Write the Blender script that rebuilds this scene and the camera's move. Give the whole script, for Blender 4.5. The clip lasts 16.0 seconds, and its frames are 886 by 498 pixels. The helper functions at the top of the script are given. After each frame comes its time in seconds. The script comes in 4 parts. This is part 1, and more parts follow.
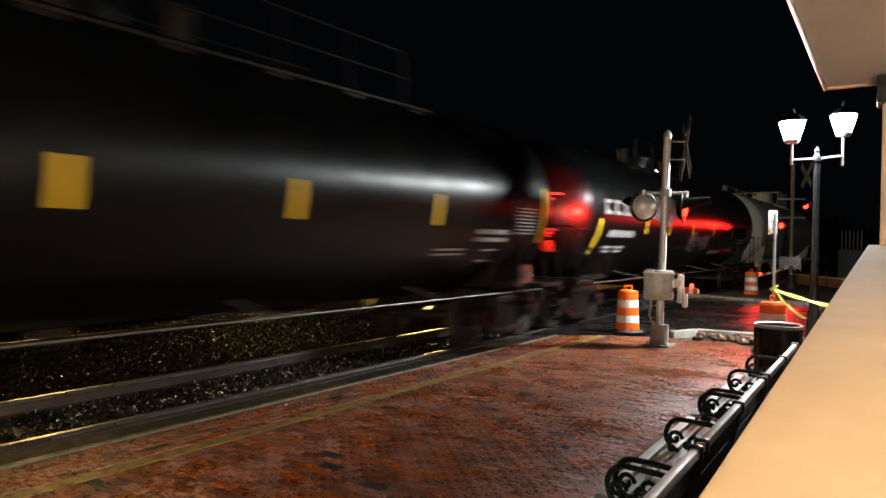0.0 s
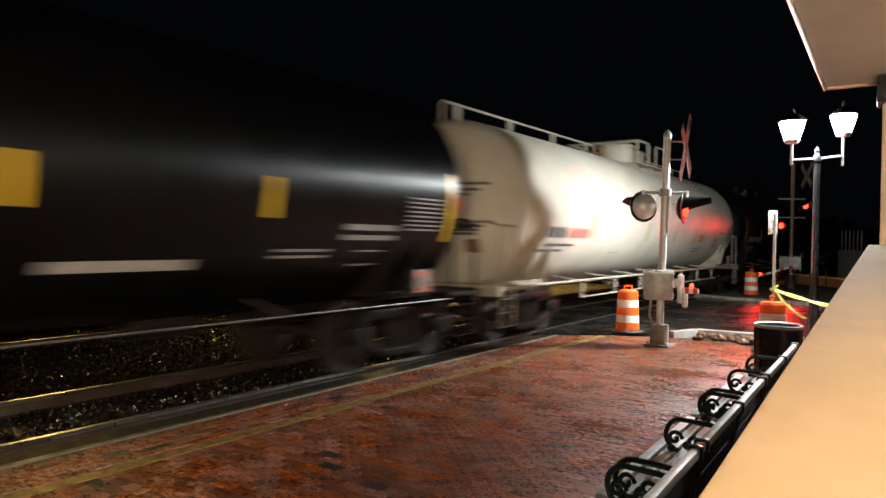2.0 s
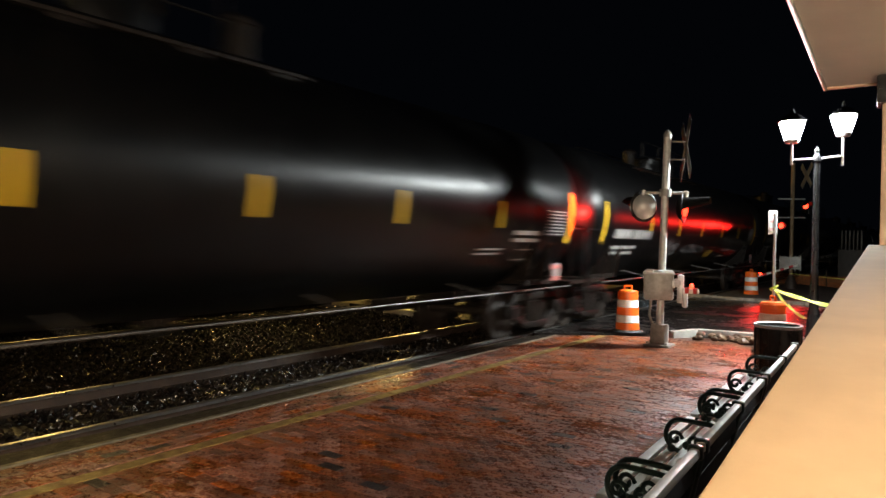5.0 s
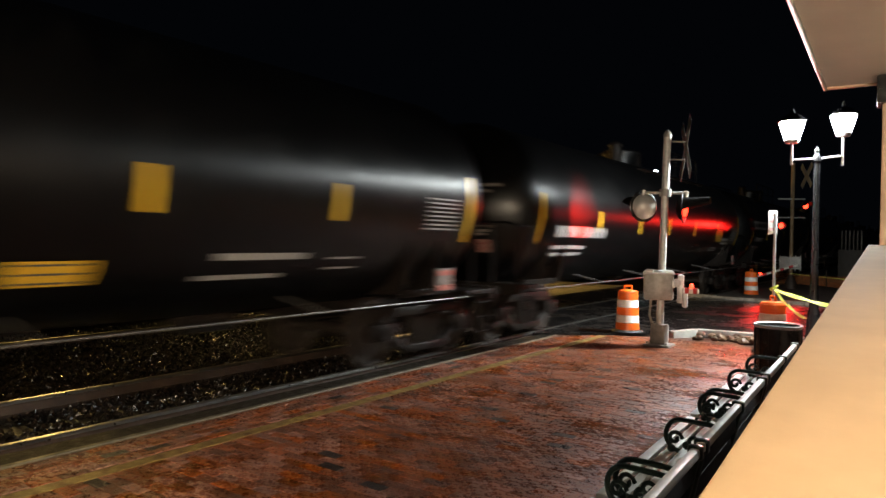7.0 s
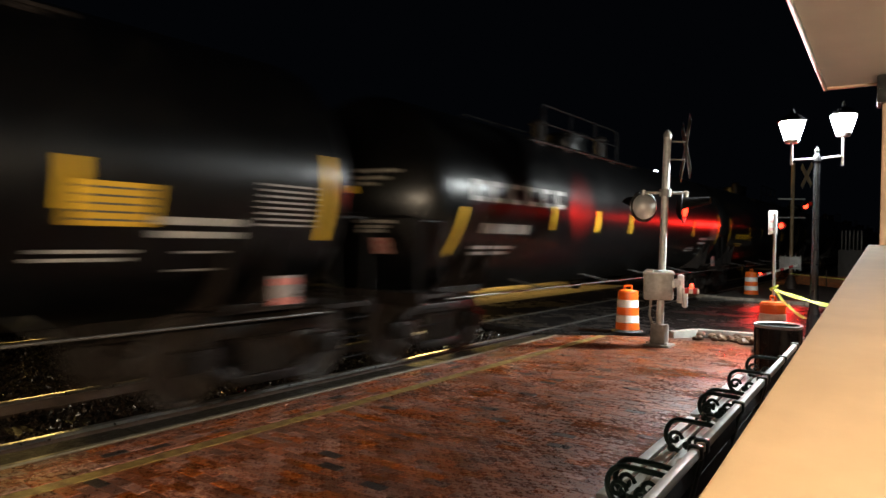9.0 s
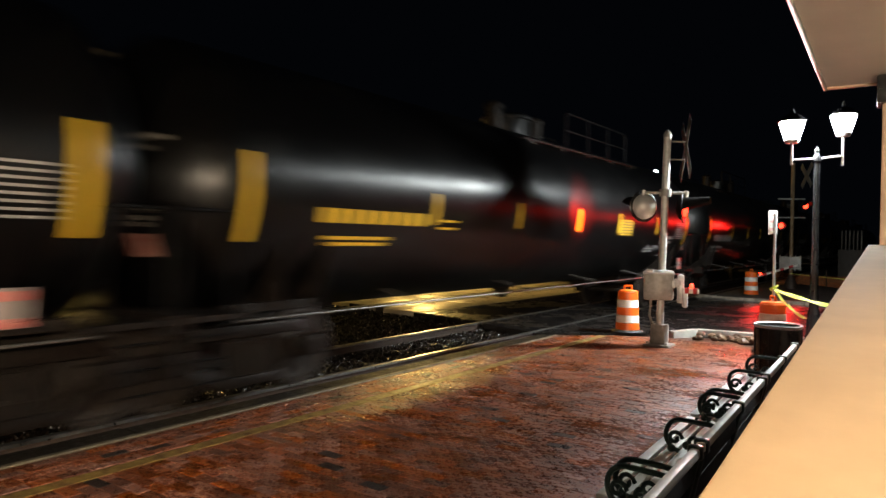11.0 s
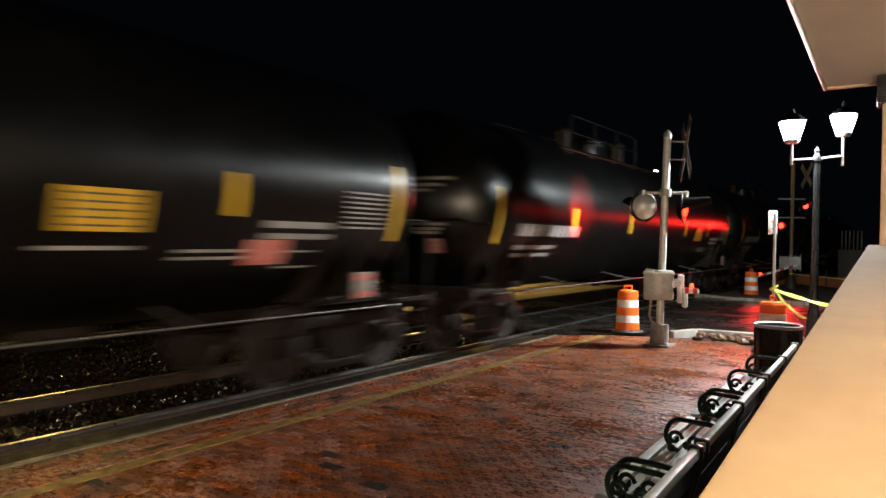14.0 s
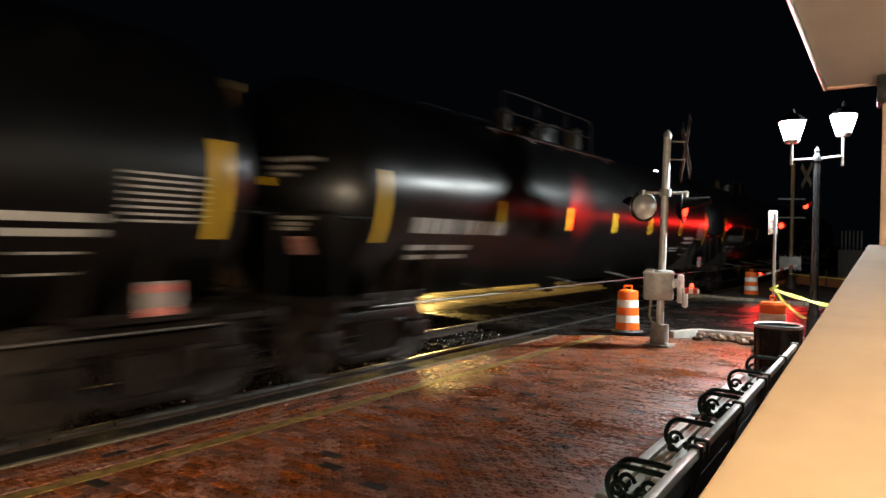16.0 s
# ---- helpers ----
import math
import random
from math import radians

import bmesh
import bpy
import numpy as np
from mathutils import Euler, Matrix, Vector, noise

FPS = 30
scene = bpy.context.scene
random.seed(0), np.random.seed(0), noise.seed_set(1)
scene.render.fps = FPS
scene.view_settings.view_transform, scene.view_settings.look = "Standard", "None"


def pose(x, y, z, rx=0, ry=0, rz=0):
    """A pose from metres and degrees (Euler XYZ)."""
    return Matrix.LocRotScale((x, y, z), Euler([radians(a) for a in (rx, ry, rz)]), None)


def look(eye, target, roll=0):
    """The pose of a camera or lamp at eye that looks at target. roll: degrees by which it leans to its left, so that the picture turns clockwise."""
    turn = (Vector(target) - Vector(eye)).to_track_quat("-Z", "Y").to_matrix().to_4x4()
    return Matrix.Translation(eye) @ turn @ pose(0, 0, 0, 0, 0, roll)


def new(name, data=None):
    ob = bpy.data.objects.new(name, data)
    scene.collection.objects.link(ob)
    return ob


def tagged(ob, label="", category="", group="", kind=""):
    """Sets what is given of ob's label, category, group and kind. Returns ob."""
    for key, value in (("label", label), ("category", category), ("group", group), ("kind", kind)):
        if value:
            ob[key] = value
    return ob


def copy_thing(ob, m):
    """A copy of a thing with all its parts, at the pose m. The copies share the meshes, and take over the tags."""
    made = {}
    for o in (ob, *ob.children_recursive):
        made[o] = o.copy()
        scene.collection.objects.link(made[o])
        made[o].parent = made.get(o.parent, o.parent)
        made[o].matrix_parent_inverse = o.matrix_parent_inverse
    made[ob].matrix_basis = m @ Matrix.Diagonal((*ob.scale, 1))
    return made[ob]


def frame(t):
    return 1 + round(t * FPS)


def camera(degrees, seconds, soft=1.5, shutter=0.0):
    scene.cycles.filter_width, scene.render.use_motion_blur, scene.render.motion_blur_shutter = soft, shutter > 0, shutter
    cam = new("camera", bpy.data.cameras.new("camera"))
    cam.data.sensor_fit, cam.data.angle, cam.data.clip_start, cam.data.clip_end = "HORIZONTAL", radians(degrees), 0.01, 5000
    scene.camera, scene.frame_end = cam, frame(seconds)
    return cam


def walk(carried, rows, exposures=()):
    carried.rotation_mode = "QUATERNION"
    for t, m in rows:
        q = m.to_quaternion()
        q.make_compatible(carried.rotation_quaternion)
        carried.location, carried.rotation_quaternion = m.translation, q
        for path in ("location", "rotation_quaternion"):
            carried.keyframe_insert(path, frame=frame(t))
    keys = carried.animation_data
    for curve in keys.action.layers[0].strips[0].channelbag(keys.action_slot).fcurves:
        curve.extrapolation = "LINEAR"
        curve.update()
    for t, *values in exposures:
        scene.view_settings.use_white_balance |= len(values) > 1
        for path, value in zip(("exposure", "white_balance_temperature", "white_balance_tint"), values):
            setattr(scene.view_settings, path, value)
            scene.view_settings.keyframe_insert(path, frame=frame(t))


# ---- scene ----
cam = camera(66.32, 16.0, shutter=1.0)
EYE = (0.0, 0.0, 1.72)
AIM = (-0.58065, 0.81406, 1.72 - 0.01327)
VIEW = look(EYE, AIM, 0.8)
walk(cam, [(0.0, VIEW), (16.0, VIEW)])

# ---- light ----
world = bpy.data.worlds.new("night")
scene.world = world
world.use_nodes = True
world.node_tree.nodes["Background"].inputs[0].default_value = (0.10, 0.13, 0.20, 1)
world.node_tree.nodes["Background"].inputs[1].default_value = 0.009
scene.view_settings.exposure = 0.0


def lamp(name, kind, where, power, colour, size=0.1, aim=None, spread=None, blend=0.6):
    data = bpy.data.lights.new(name, kind)
    data.energy, data.color = power, colour
    if kind == "AREA":
        data.size = size
    else:
        data.shadow_soft_size = size
    if kind == "SPOT":
        data.spot_size, data.spot_blend = radians(spread), blend
    ob = new(name, data)
    ob.matrix_world = look(where, aim) if aim else Matrix.Translation(where)
    return ob


LAMP_L, LAMP_R = (-1.93, 13.03, 3.73), (-1.21, 13.55, 3.86)
COOL = (0.93, 1.0, 1.0)
WARM = (1.0, 0.82, 0.60)
SODIUM = (1.0, 0.62, 0.16)
RED = (1.0, 0.018, 0.012)
# the lanterns glow all round, and their roofs throw more light downwards
for where in (LAMP_L, LAMP_R):
    lamp("street_light", "POINT", where, 430, COOL, 0.17)
    lamp("street_light", "SPOT", where, 1450, COOL, 0.17, (where[0], where[1] + 0.001, 0), 176, 0.85)
for y in (-2.6, -7.0):
    lamp("canopy_light", "POINT", (1.95, y, 2.28), 1400, WARM, 0.12)
lamp("sodium_light", "POINT", (-15.5, 20.4, 3.38), 1300, SODIUM, 0.18)
lamp("sodium_light", "POINT", (-18.0, 8.0, 3.28), 190, SODIUM, 0.15)

# ---- materials ----
MATS = {}


def material(name, colour, rough=0.5, metal=0.0, colour2=None, scale=6.0, bump=0.0, bump_scale=40.0, rough2=None, coat=0.0, by_piece=0.0, specular=0.5, stretch=0.0, patches=0.0):
    if name in MATS:
        return MATS[name]
    m = bpy.data.materials.new(name)
    m.use_nodes = True
    nt = m.node_tree
    b = nt.nodes["Principled BSDF"]
    link = nt.links.new
    b.inputs["Base Color"].default_value = (*colour, 1)
    b.inputs["Roughness"].default_value = rough
    b.inputs["Metallic"].default_value = metal
    b.inputs["Coat Weight"].default_value = coat
    b.inputs["Specular IOR Level"].default_value = specular
    if stretch:
        tan = nt.nodes.new("ShaderNodeTangent")
        tan.direction_type, tan.axis = "RADIAL", "Y"
        b.inputs["Anisotropic"].default_value = stretch
        b.inputs["Anisotropic Rotation"].default_value = 0.25
        link(tan.outputs["Tangent"], b.inputs["Tangent"])
    geo = nt.nodes.new("ShaderNodeTexCoord")
    n1 = nt.nodes.new("ShaderNodeTexNoise")
    n1.inputs["Scale"].default_value, n1.inputs["Detail"].default_value = scale, 8
    n1.inputs["Roughness"].default_value = 0.65
    link(geo.outputs["Object"], n1.inputs["Vector"])
    if colour2:
        ramp = nt.nodes.new("ShaderNodeValToRGB")
        ramp.color_ramp.elements[0].position, ramp.color_ramp.elements[1].position = 0.36, 0.66
        ramp.color_ramp.elements[0].color, ramp.color_ramp.elements[1].color = (*colour, 1), (*colour2, 1)
        link(n1.outputs["Fac"], ramp.inputs["Fac"])
        out = ramp.outputs["Color"]
        if by_piece:
            info = nt.nodes.new("ShaderNodeObjectInfo")
            isl = nt.nodes.new("ShaderNodeNewGeometry")
            add = nt.nodes.new("ShaderNodeMath")
            add.operation = "ADD"
            link(info.outputs["Random"], add.inputs[0])
            link(isl.outputs["Random Per Island"], add.inputs[1])
            fr = nt.nodes.new("ShaderNodeMath")
            fr.operation = "FRACT"
            link(add.outputs[0], fr.inputs[0])
            rng = nt.nodes.new("ShaderNodeMapRange")
            rng.inputs["To Min"].default_value, rng.inputs["To Max"].default_value = 1 - by_piece, 1 + by_piece
            link(fr.outputs[0], rng.inputs["Value"])
            hsv = nt.nodes.new("ShaderNodeHueSaturation")
            link(rng.outputs["Result"], hsv.inputs["Value"])
            mix = nt.nodes.new("ShaderNodeMath")
            mix.operation = "MULTIPLY"
            mix.inputs[1].default_value = 7.31
            link(fr.outputs[0], mix.inputs[0])
            fr2 = nt.nodes.new("ShaderNodeMath")
            fr2.operation = "FRACT"
            link(mix.outputs[0], fr2.inputs[0])
            sat = nt.nodes.new("ShaderNodeMapRange")
            sat.inputs["To Min"].default_value, sat.inputs["To Max"].default_value = 1 - 0.5 * by_piece, 1 + 0.3 * by_piece
            link(fr2.outputs[0], sat.inputs["Value"])
            link(sat.outputs["Result"], hsv.inputs["Saturation"])
            link(out, hsv.inputs["Color"])
            out = hsv.outputs["Color"]
        link(out, b.inputs["Base Color"])
    if rough2 is not None:
        rr = nt.nodes.new("ShaderNodeMapRange")
        rr.inputs["From Min"].default_value, rr.inputs["From Max"].default_value = 0.35, 0.65
        rr.inputs["To Min"].default_value, rr.inputs["To Max"].default_value = rough, rough2
        link(n1.outputs["Fac"], rr.inputs["Value"])
        out = rr.outputs["Result"]
        if patches:
            n3 = nt.nodes.new("ShaderNodeTexNoise")
            n3.inputs["Scale"].default_value, n3.inputs["Detail"].default_value = patches, 5
            where = nt.nodes.new("ShaderNodeNewGeometry")
            link(where.outputs["Position"], n3.inputs["Vector"])
            wet = nt.nodes.new("ShaderNodeMapRange")
            wet.inputs["From Min"].default_value, wet.inputs["From Max"].default_value = 0.38, 0.62
            wet.inputs["To Min"].default_value, wet.inputs["To Max"].default_value = 0.55, 1.35
            link(n3.outputs["Fac"], wet.inputs["Value"])
            mul = nt.nodes.new("ShaderNodeMath")
            mul.operation = "MULTIPLY"
            link(out, mul.inputs[0])
            link(wet.outputs["Result"], mul.inputs[1])
            out = mul.outputs[0]
        link(out, b.inputs["Roughness"])
    if bump:
        n2 = nt.nodes.new("ShaderNodeTexNoise")
        n2.inputs["Scale"].default_value, n2.inputs["Detail"].default_value = bump_scale, 6
        link(geo.outputs["Object"], n2.inputs["Vector"])
        bp = nt.nodes.new("ShaderNodeBump")
        bp.inputs["Strength"].default_value, bp.inputs["Distance"].default_value = bump, 0.02
        link(n2.outputs["Fac"], bp.inputs["Height"])
        link(bp.outputs["Normal"], b.inputs["Normal"])
    MATS[name] = m
    return m


def glow(name, colour, strength):
    if name in MATS:
        return MATS[name]
    m = bpy.data.materials.new(name)
    m.use_nodes = True
    b = m.node_tree.nodes["Principled BSDF"]
    b.inputs["Base Color"].default_value = (*colour, 1)
    b.inputs["Emission Color"].default_value = (*colour, 1)
    b.inputs["Emission Strength"].default_value = strength
    MATS[name] = m
    return m


BRICK = material("wet_brick", (0.145, 0.038, 0.017), 0.13, 0, (0.35, 0.108, 0.041), 20, 0.4, 120, 0.5, by_piece=0.45, patches=0.9)
DARK_BRICK = material("dark_clinker_brick", (0.016, 0.014, 0.013), 0.22, 0, (0.045, 0.03, 0.026), 6, 0.5, 60, 0.5, by_piece=0.3)
MORTAR = material("dark_mortar", (0.10, 0.034, 0.018), 0.4, 0, (0.15, 0.062, 0.032), 9, 0.3, 80)
EDGE = material("worn_concrete_edge", (0.20, 0.175, 0.12), 0.35, 0, (0.09, 0.07, 0.045), 4, 0.3, 50, 0.65)
YELLOW_LINE = material("worn_yellow_paint", (0.36, 0.24, 0.06), 0.3, 0, (0.15, 0.075, 0.03), 9, 0.25, 60, 0.6)
ASPHALT = material("wet_asphalt", (0.008, 0.007, 0.007), 0.13, 0, (0.020, 0.017, 0.015), 2.2, 0.10, 150, 0.36, patches=0.5)
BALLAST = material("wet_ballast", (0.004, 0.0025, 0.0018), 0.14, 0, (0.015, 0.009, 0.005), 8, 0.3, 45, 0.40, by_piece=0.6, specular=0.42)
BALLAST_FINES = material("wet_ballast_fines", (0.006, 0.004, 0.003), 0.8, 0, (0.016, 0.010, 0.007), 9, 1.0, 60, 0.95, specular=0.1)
EARTH = material("dark_earth", (0.045, 0.04, 0.03), 0.7, 0, (0.07, 0.06, 0.045), 1.2, 0.5, 20)
TIE = material("creosoted_timber", (0.011, 0.0085, 0.006), 0.4, 0, (0.024, 0.018, 0.012), 6, 0.5, 40, 0.8, specular=0.18)
RAIL_HEAD = material("polished_rail_steel", (0.55, 0.54, 0.52), 0.26, 1.0, (0.42, 0.40, 0.38), 10, 0.05, 60, 0.45)
RAIL_RUST = material("rusty_rail_steel", (0.028, 0.018, 0.013), 0.6, 0.1, (0.05, 0.03, 0.02), 12, 0.3, 60)
TANK_BLACK = material("black_tank_enamel", (0.0018, 0.0018, 0.0020), 0.31, 0, (0.0026, 0.0025, 0.0025), 1.6, 0.02, 5, 0.39, specular=0.31, stretch=0.66)
TANK_WHITE = material("grimy_white_tank_paint", (0.60, 0.56, 0.48), 0.50, 0, (0.515, 0.47, 0.39), 1.3, 0.03, 6, 0.65, specular=0.22)
UNDER_BLACK = material("grimy_black_steel", (0.006, 0.005, 0.0045), 0.4, 0.0, (0.017, 0.012, 0.009), 7, 0.3, 30, 0.7, specular=0.13)
# black of railings and visors, also the shade on one signal housing
RAILING_SHADE_BLACK = material("black_railing_and_shade", (0.003, 0.003, 0.003), 0.5, 0.0, (0.006, 0.005, 0.005), 7, 0.2, 30, 0.65, specular=0.1)
UNDER_WHITE = material("grimy_white_steel", (0.42, 0.38, 0.31), 0.5, 0.0, (0.30, 0.25, 0.19), 5, 0.2, 30, 0.7)
PIPE = material("bare_steel_pipe", (0.16, 0.155, 0.15), 0.4, 0.5, (0.10, 0.09, 0.08), 12, 0.1, 40, 0.5)
WHEEL_MAT = material("wheel_steel", (0.035, 0.026, 0.02), 0.5, 0.2, (0.016, 0.012, 0.01), 8, 0.2, 30)
STRIPE = material("yellow_reflective_sheet", (0.95, 0.60, 0.04), 0.35, 0, (0.85, 0.52, 0.035), 6, 0.03, 80)
PANEL_YELLOW = material("yellow_panel_paint", (0.62, 0.38, 0.03), 0.4, 0, (0.52, 0.31, 0.025), 6, 0.03, 80)
PALE_STRIPE = material("faded_reflective_sheet", (0.42, 0.28, 0.05), 0.35, 0, (0.36, 0.24, 0.06), 6, 0.03, 80)
STENCIL_WHITE = material("white_stencil_paint", (0.36, 0.35, 0.33), 0.55, 0, (0.25, 0.245, 0.235), 14, 0.02, 60)
# stencils and placard of the tank heads, in darker tones than the sides
DARK_STENCIL = material("dark_stencil_paint", (0.17, 0.15, 0.13), 0.6, 0, (0.11, 0.10, 0.09), 14, 0.02, 60)
DARK_PLACARD = material("dark_red_placard", (0.20, 0.05, 0.04), 0.5, 0, (0.26, 0.16, 0.13), 18, 0.02, 60)
STENCIL_BLACK = material("black_stencil_paint", (0.05, 0.05, 0.055), 0.45, 0, (0.10, 0.10, 0.10), 14, 0.02, 60)
GRAFFITI = material("grey_spray_paint", (0.26, 0.26, 0.255), 0.6, 0, (0.08, 0.08, 0.085), 5, 0.02, 60)
PLACARD_WHITE = material("white_placard", (0.34, 0.30, 0.28), 0.5, 0, (0.24, 0.21, 0.20), 16, 0.02, 60)
PLACARD_RED = material("red_placard", (0.55, 0.06, 0.05), 0.4, 0, (0.62, 0.35, 0.30), 18, 0.02, 60)
GALV = material("galvanised_steel", (0.55, 0.55, 0.53), 0.38, 0.35, (0.42, 0.42, 0.41), 14, 0.1, 60, 0.55)
BRIGHT_ALU = material("aluminium_paint", (0.62, 0.62, 0.60), 0.28, 0.25, (0.52, 0.52, 0.50), 8, 0.04, 40, 0.45)
ALU = material("grey_cast_aluminium", (0.36, 0.35, 0.33), 0.45, 0.4, (0.26, 0.25, 0.23), 9, 0.15, 50, 0.6)
BLACK_PAINT = material("gloss_black_paint", (0.012, 0.012, 0.013), 0.25, 0, (0.022, 0.022, 0.022), 8, 0.05, 50)
GREEN_IRON = material("dark_green_iron", (0.012, 0.030, 0.024), 0.28, 0.0, (0.02, 0.045, 0.035), 10, 0.12, 60)
SLAT = material("pale_painted_slat", (0.78, 0.80, 0.77), 0.42, 0, (0.68, 0.70, 0.67), 5, 0.12, 40, 0.6, specular=0.5)
ORANGE = material("orange_drum_plastic", (0.85, 0.15, 0.015), 0.35, 0, (0.72, 0.11, 0.012), 5, 0.06, 30)
WHITE_BAND = material("white_reflective_band", (0.80, 0.78, 0.74), 0.3, 0, (0.68, 0.65, 0.60), 8, 0.03, 60)
RUBBER = material("black_rubber", (0.02, 0.02, 0.02), 0.6, 0, (0.035, 0.034, 0.032), 9, 0.2, 50)
TAPE = material("yellow_caution_tape", (0.80, 0.86, 0.20), 0.35, 0, (0.70, 0.76, 0.15), 9, 0.03, 60)
CAP = material("tan_painted_timber", (0.80, 0.62, 0.39), 0.8, 0, (0.71, 0.54, 0.33), 3.5, 0.05, 12, specular=0.15)
SOFFIT = material("painted_soffit_board", (0.72, 0.655, 0.58), 0.5, 0, (0.65, 0.585, 0.52), 1.5, 0.05, 10)
FASCIA = material("white_fascia", (0.66, 0.65, 0.62), 0.35, 0, (0.55, 0.54, 0.51), 4, 0.05, 30)
COLUMN = material("tan_column_paint", (0.50, 0.34, 0.24), 0.5, 0, (0.43, 0.29, 0.20), 4, 0.06, 30)
WALL = material("dark_wall_paint", (0.05, 0.045, 0.04), 0.7, 0, (0.07, 0.06, 0.05), 3, 0.1, 30)
KERB = material("concrete_kerb", (0.42, 0.40, 0.36), 0.5, 0, (0.30, 0.28, 0.25), 6, 0.3, 50)
STONE = material("river_stone", (0.09, 0.045, 0.022), 0.4, 0, (0.20, 0.12, 0.065), 12, 0.2, 40, by_piece=0.3)
SIGN_WHITE = material("white_sign_sheet", (0.75, 0.75, 0.73), 0.4, 0, (0.66, 0.66, 0.64), 8, 0.02, 50)
SIGN_RED = material("red_sign_ink", (0.55, 0.05, 0.05), 0.4)
SIGN_PINK = material("faded_red_ink", (0.62, 0.36, 0.34), 0.4)
FOLIAGE = material("night_foliage", (0.04, 0.07, 0.025), 0.6, 0, (0.07, 0.10, 0.04), 3, 0.3, 20, by_piece=0.4)
FACADE = material("dark_brick_facade", (0.055, 0.026, 0.018), 0.8, 0, (0.035, 0.017, 0.012), 3, 0.4, 25)
DARK_GLASS = material("dark_window_glass", (0.02, 0.025, 0.03), 0.08, 0, (0.03, 0.035, 0.04), 2)
LANTERN_GLOW = glow("lantern_glass_glow", (0.93, 1.0, 0.97), 90)
SODIUM_GLOW = glow("sodium_lamp_glow", (1.0, 0.66, 0.22), 40)
RED_GLOW = glow("red_signal_glow", (1.0, 0.03, 0.012), 8)
WHITE_GLOW = glow("far_white_glow", (0.85, 0.95, 1.0), 14)

# ---- mesh tools ----
MESHES = {}


def mesh_of(bm, name, mat, smooth=False):
    me = bpy.data.meshes.new(name)
    bmesh.ops.recalc_face_normals(bm, faces=bm.faces)
    bm.to_mesh(me)
    bm.free()
    me.materials.append(mat)
    if smooth:
        for p in me.polygons:
            p.use_smooth = True
        me.set_sharp_from_angle(angle=radians(40))
    return me


def part(name, bm, mat, parent=None, label="", smooth=True):
    me = bm if isinstance(bm, bpy.types.Mesh) else mesh_of(bm, name, mat, smooth)
    ob = new(name, me)
    if parent:
        ob.parent = parent
    if label:
        tagged(ob, label)
    return ob


def thing(name, label, category, where=(0, 0, 0), group="", kind="", rz=0.0):
    ob = new(name)
    ob.empty_display_size = 0.2
    ob.matrix_world = pose(*where, 0, 0, rz)
    return tagged(ob, label, category, group, kind)


def box(bm, x0, x1, y0, y1, z0, z1, bevel=0.0):
    vs = bmesh.ops.create_cube(bm, size=1.0, matrix=Matrix.LocRotScale(((x0 + x1) / 2, (y0 + y1) / 2, (z0 + z1) / 2), None, (abs(x1 - x0), abs(y1 - y0), abs(z1 - z0))))["verts"]
    if bevel:
        es = list({e for v in vs for e in v.link_edges})
        bmesh.ops.bevel(bm, geom=es, offset=bevel, segments=2, profile=0.5, affect="EDGES")
    return bm


def rod(bm, a, b, r, r2=None, seg=10):
    a, b = Vector(a), Vector(b)
    d = b - a
    m = Matrix.Translation((a + b) / 2) @ d.to_track_quat("Z", "Y").to_matrix().to_4x4()
    bmesh.ops.create_cone(bm, cap_ends=True, segments=seg, radius1=r, radius2=r if r2 is None else r2, depth=d.length, matrix=m)
    return bm


def tube(bm, pts, r, seg=8):
    for a, b in zip(pts, pts[1:]):
        rod(bm, a, b, r, None, seg)
    for p in pts[1:-1]:
        bmesh.ops.create_icosphere(bm, subdivisions=1, radius=r * 1.02, matrix=Matrix.Translation(p))
    return bm


def hose(bm, pts, r, seg=5):
    """One continuous skin round a line of points that runs along x."""
    rings = [[bm.verts.new(Vector(p) + Vector((0, r * math.cos(2 * math.pi * k / seg), r * math.sin(2 * math.pi * k / seg)))) for k in range(seg)] for p in pts]
    for a, b in zip(rings, rings[1:]):
        for k in range(seg):
            bm.faces.new((a[k], a[(k + 1) % seg], b[(k + 1) % seg], b[k]))
    bm.faces.new(rings[0]), bm.faces.new(rings[-1])
    return bm


def lathe(bm, profile, seg=24, axis="Z", m=None, caps=True):
    """Turns (radius, height) pairs about an axis."""
    rings = []
    for r, h in profile:
        ring = []
        for i in range(seg):
            a = 2 * math.pi * i / seg
            p = Vector((r * math.cos(a), r * math.sin(a), h)) if axis == "Z" else Vector((r * math.cos(a), h, r * math.sin(a)))
            ring.append(bm.verts.new(m @ p if m else p))
        rings.append(ring)
    for a, b in zip(rings, rings[1:]):
        for i in range(seg):
            j = (i + 1) % seg
            bm.faces.new((a[i], a[j], b[j], b[i]))
    for ring in (rings[0], rings[-1]) if caps else ():
        bm.faces.new(ring)
    return bm


def B():
    return bmesh.new()


# ---- ground, tracks, road ----
TRACK, GAUGE = -6.88, 1.56
bm = B()
bmesh.ops.create_grid(bm, x_segments=40, y_segments=40, size=1500, matrix=Matrix.Translation((0, 0, -0.30)))
tagged(part("ground", bm, EARTH), "dark damp earth ground beside the tracks", "ground", kind="structure")


def sheet(name, x0, x1, y0, y1, z0, z1, mat, label, cat):
    return tagged(part(name, box(B(), x0, x1, y0, y1, z0, z1), mat, smooth=False), label, cat, kind="structure")


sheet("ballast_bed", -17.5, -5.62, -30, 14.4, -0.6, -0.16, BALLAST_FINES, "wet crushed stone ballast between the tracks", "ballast")
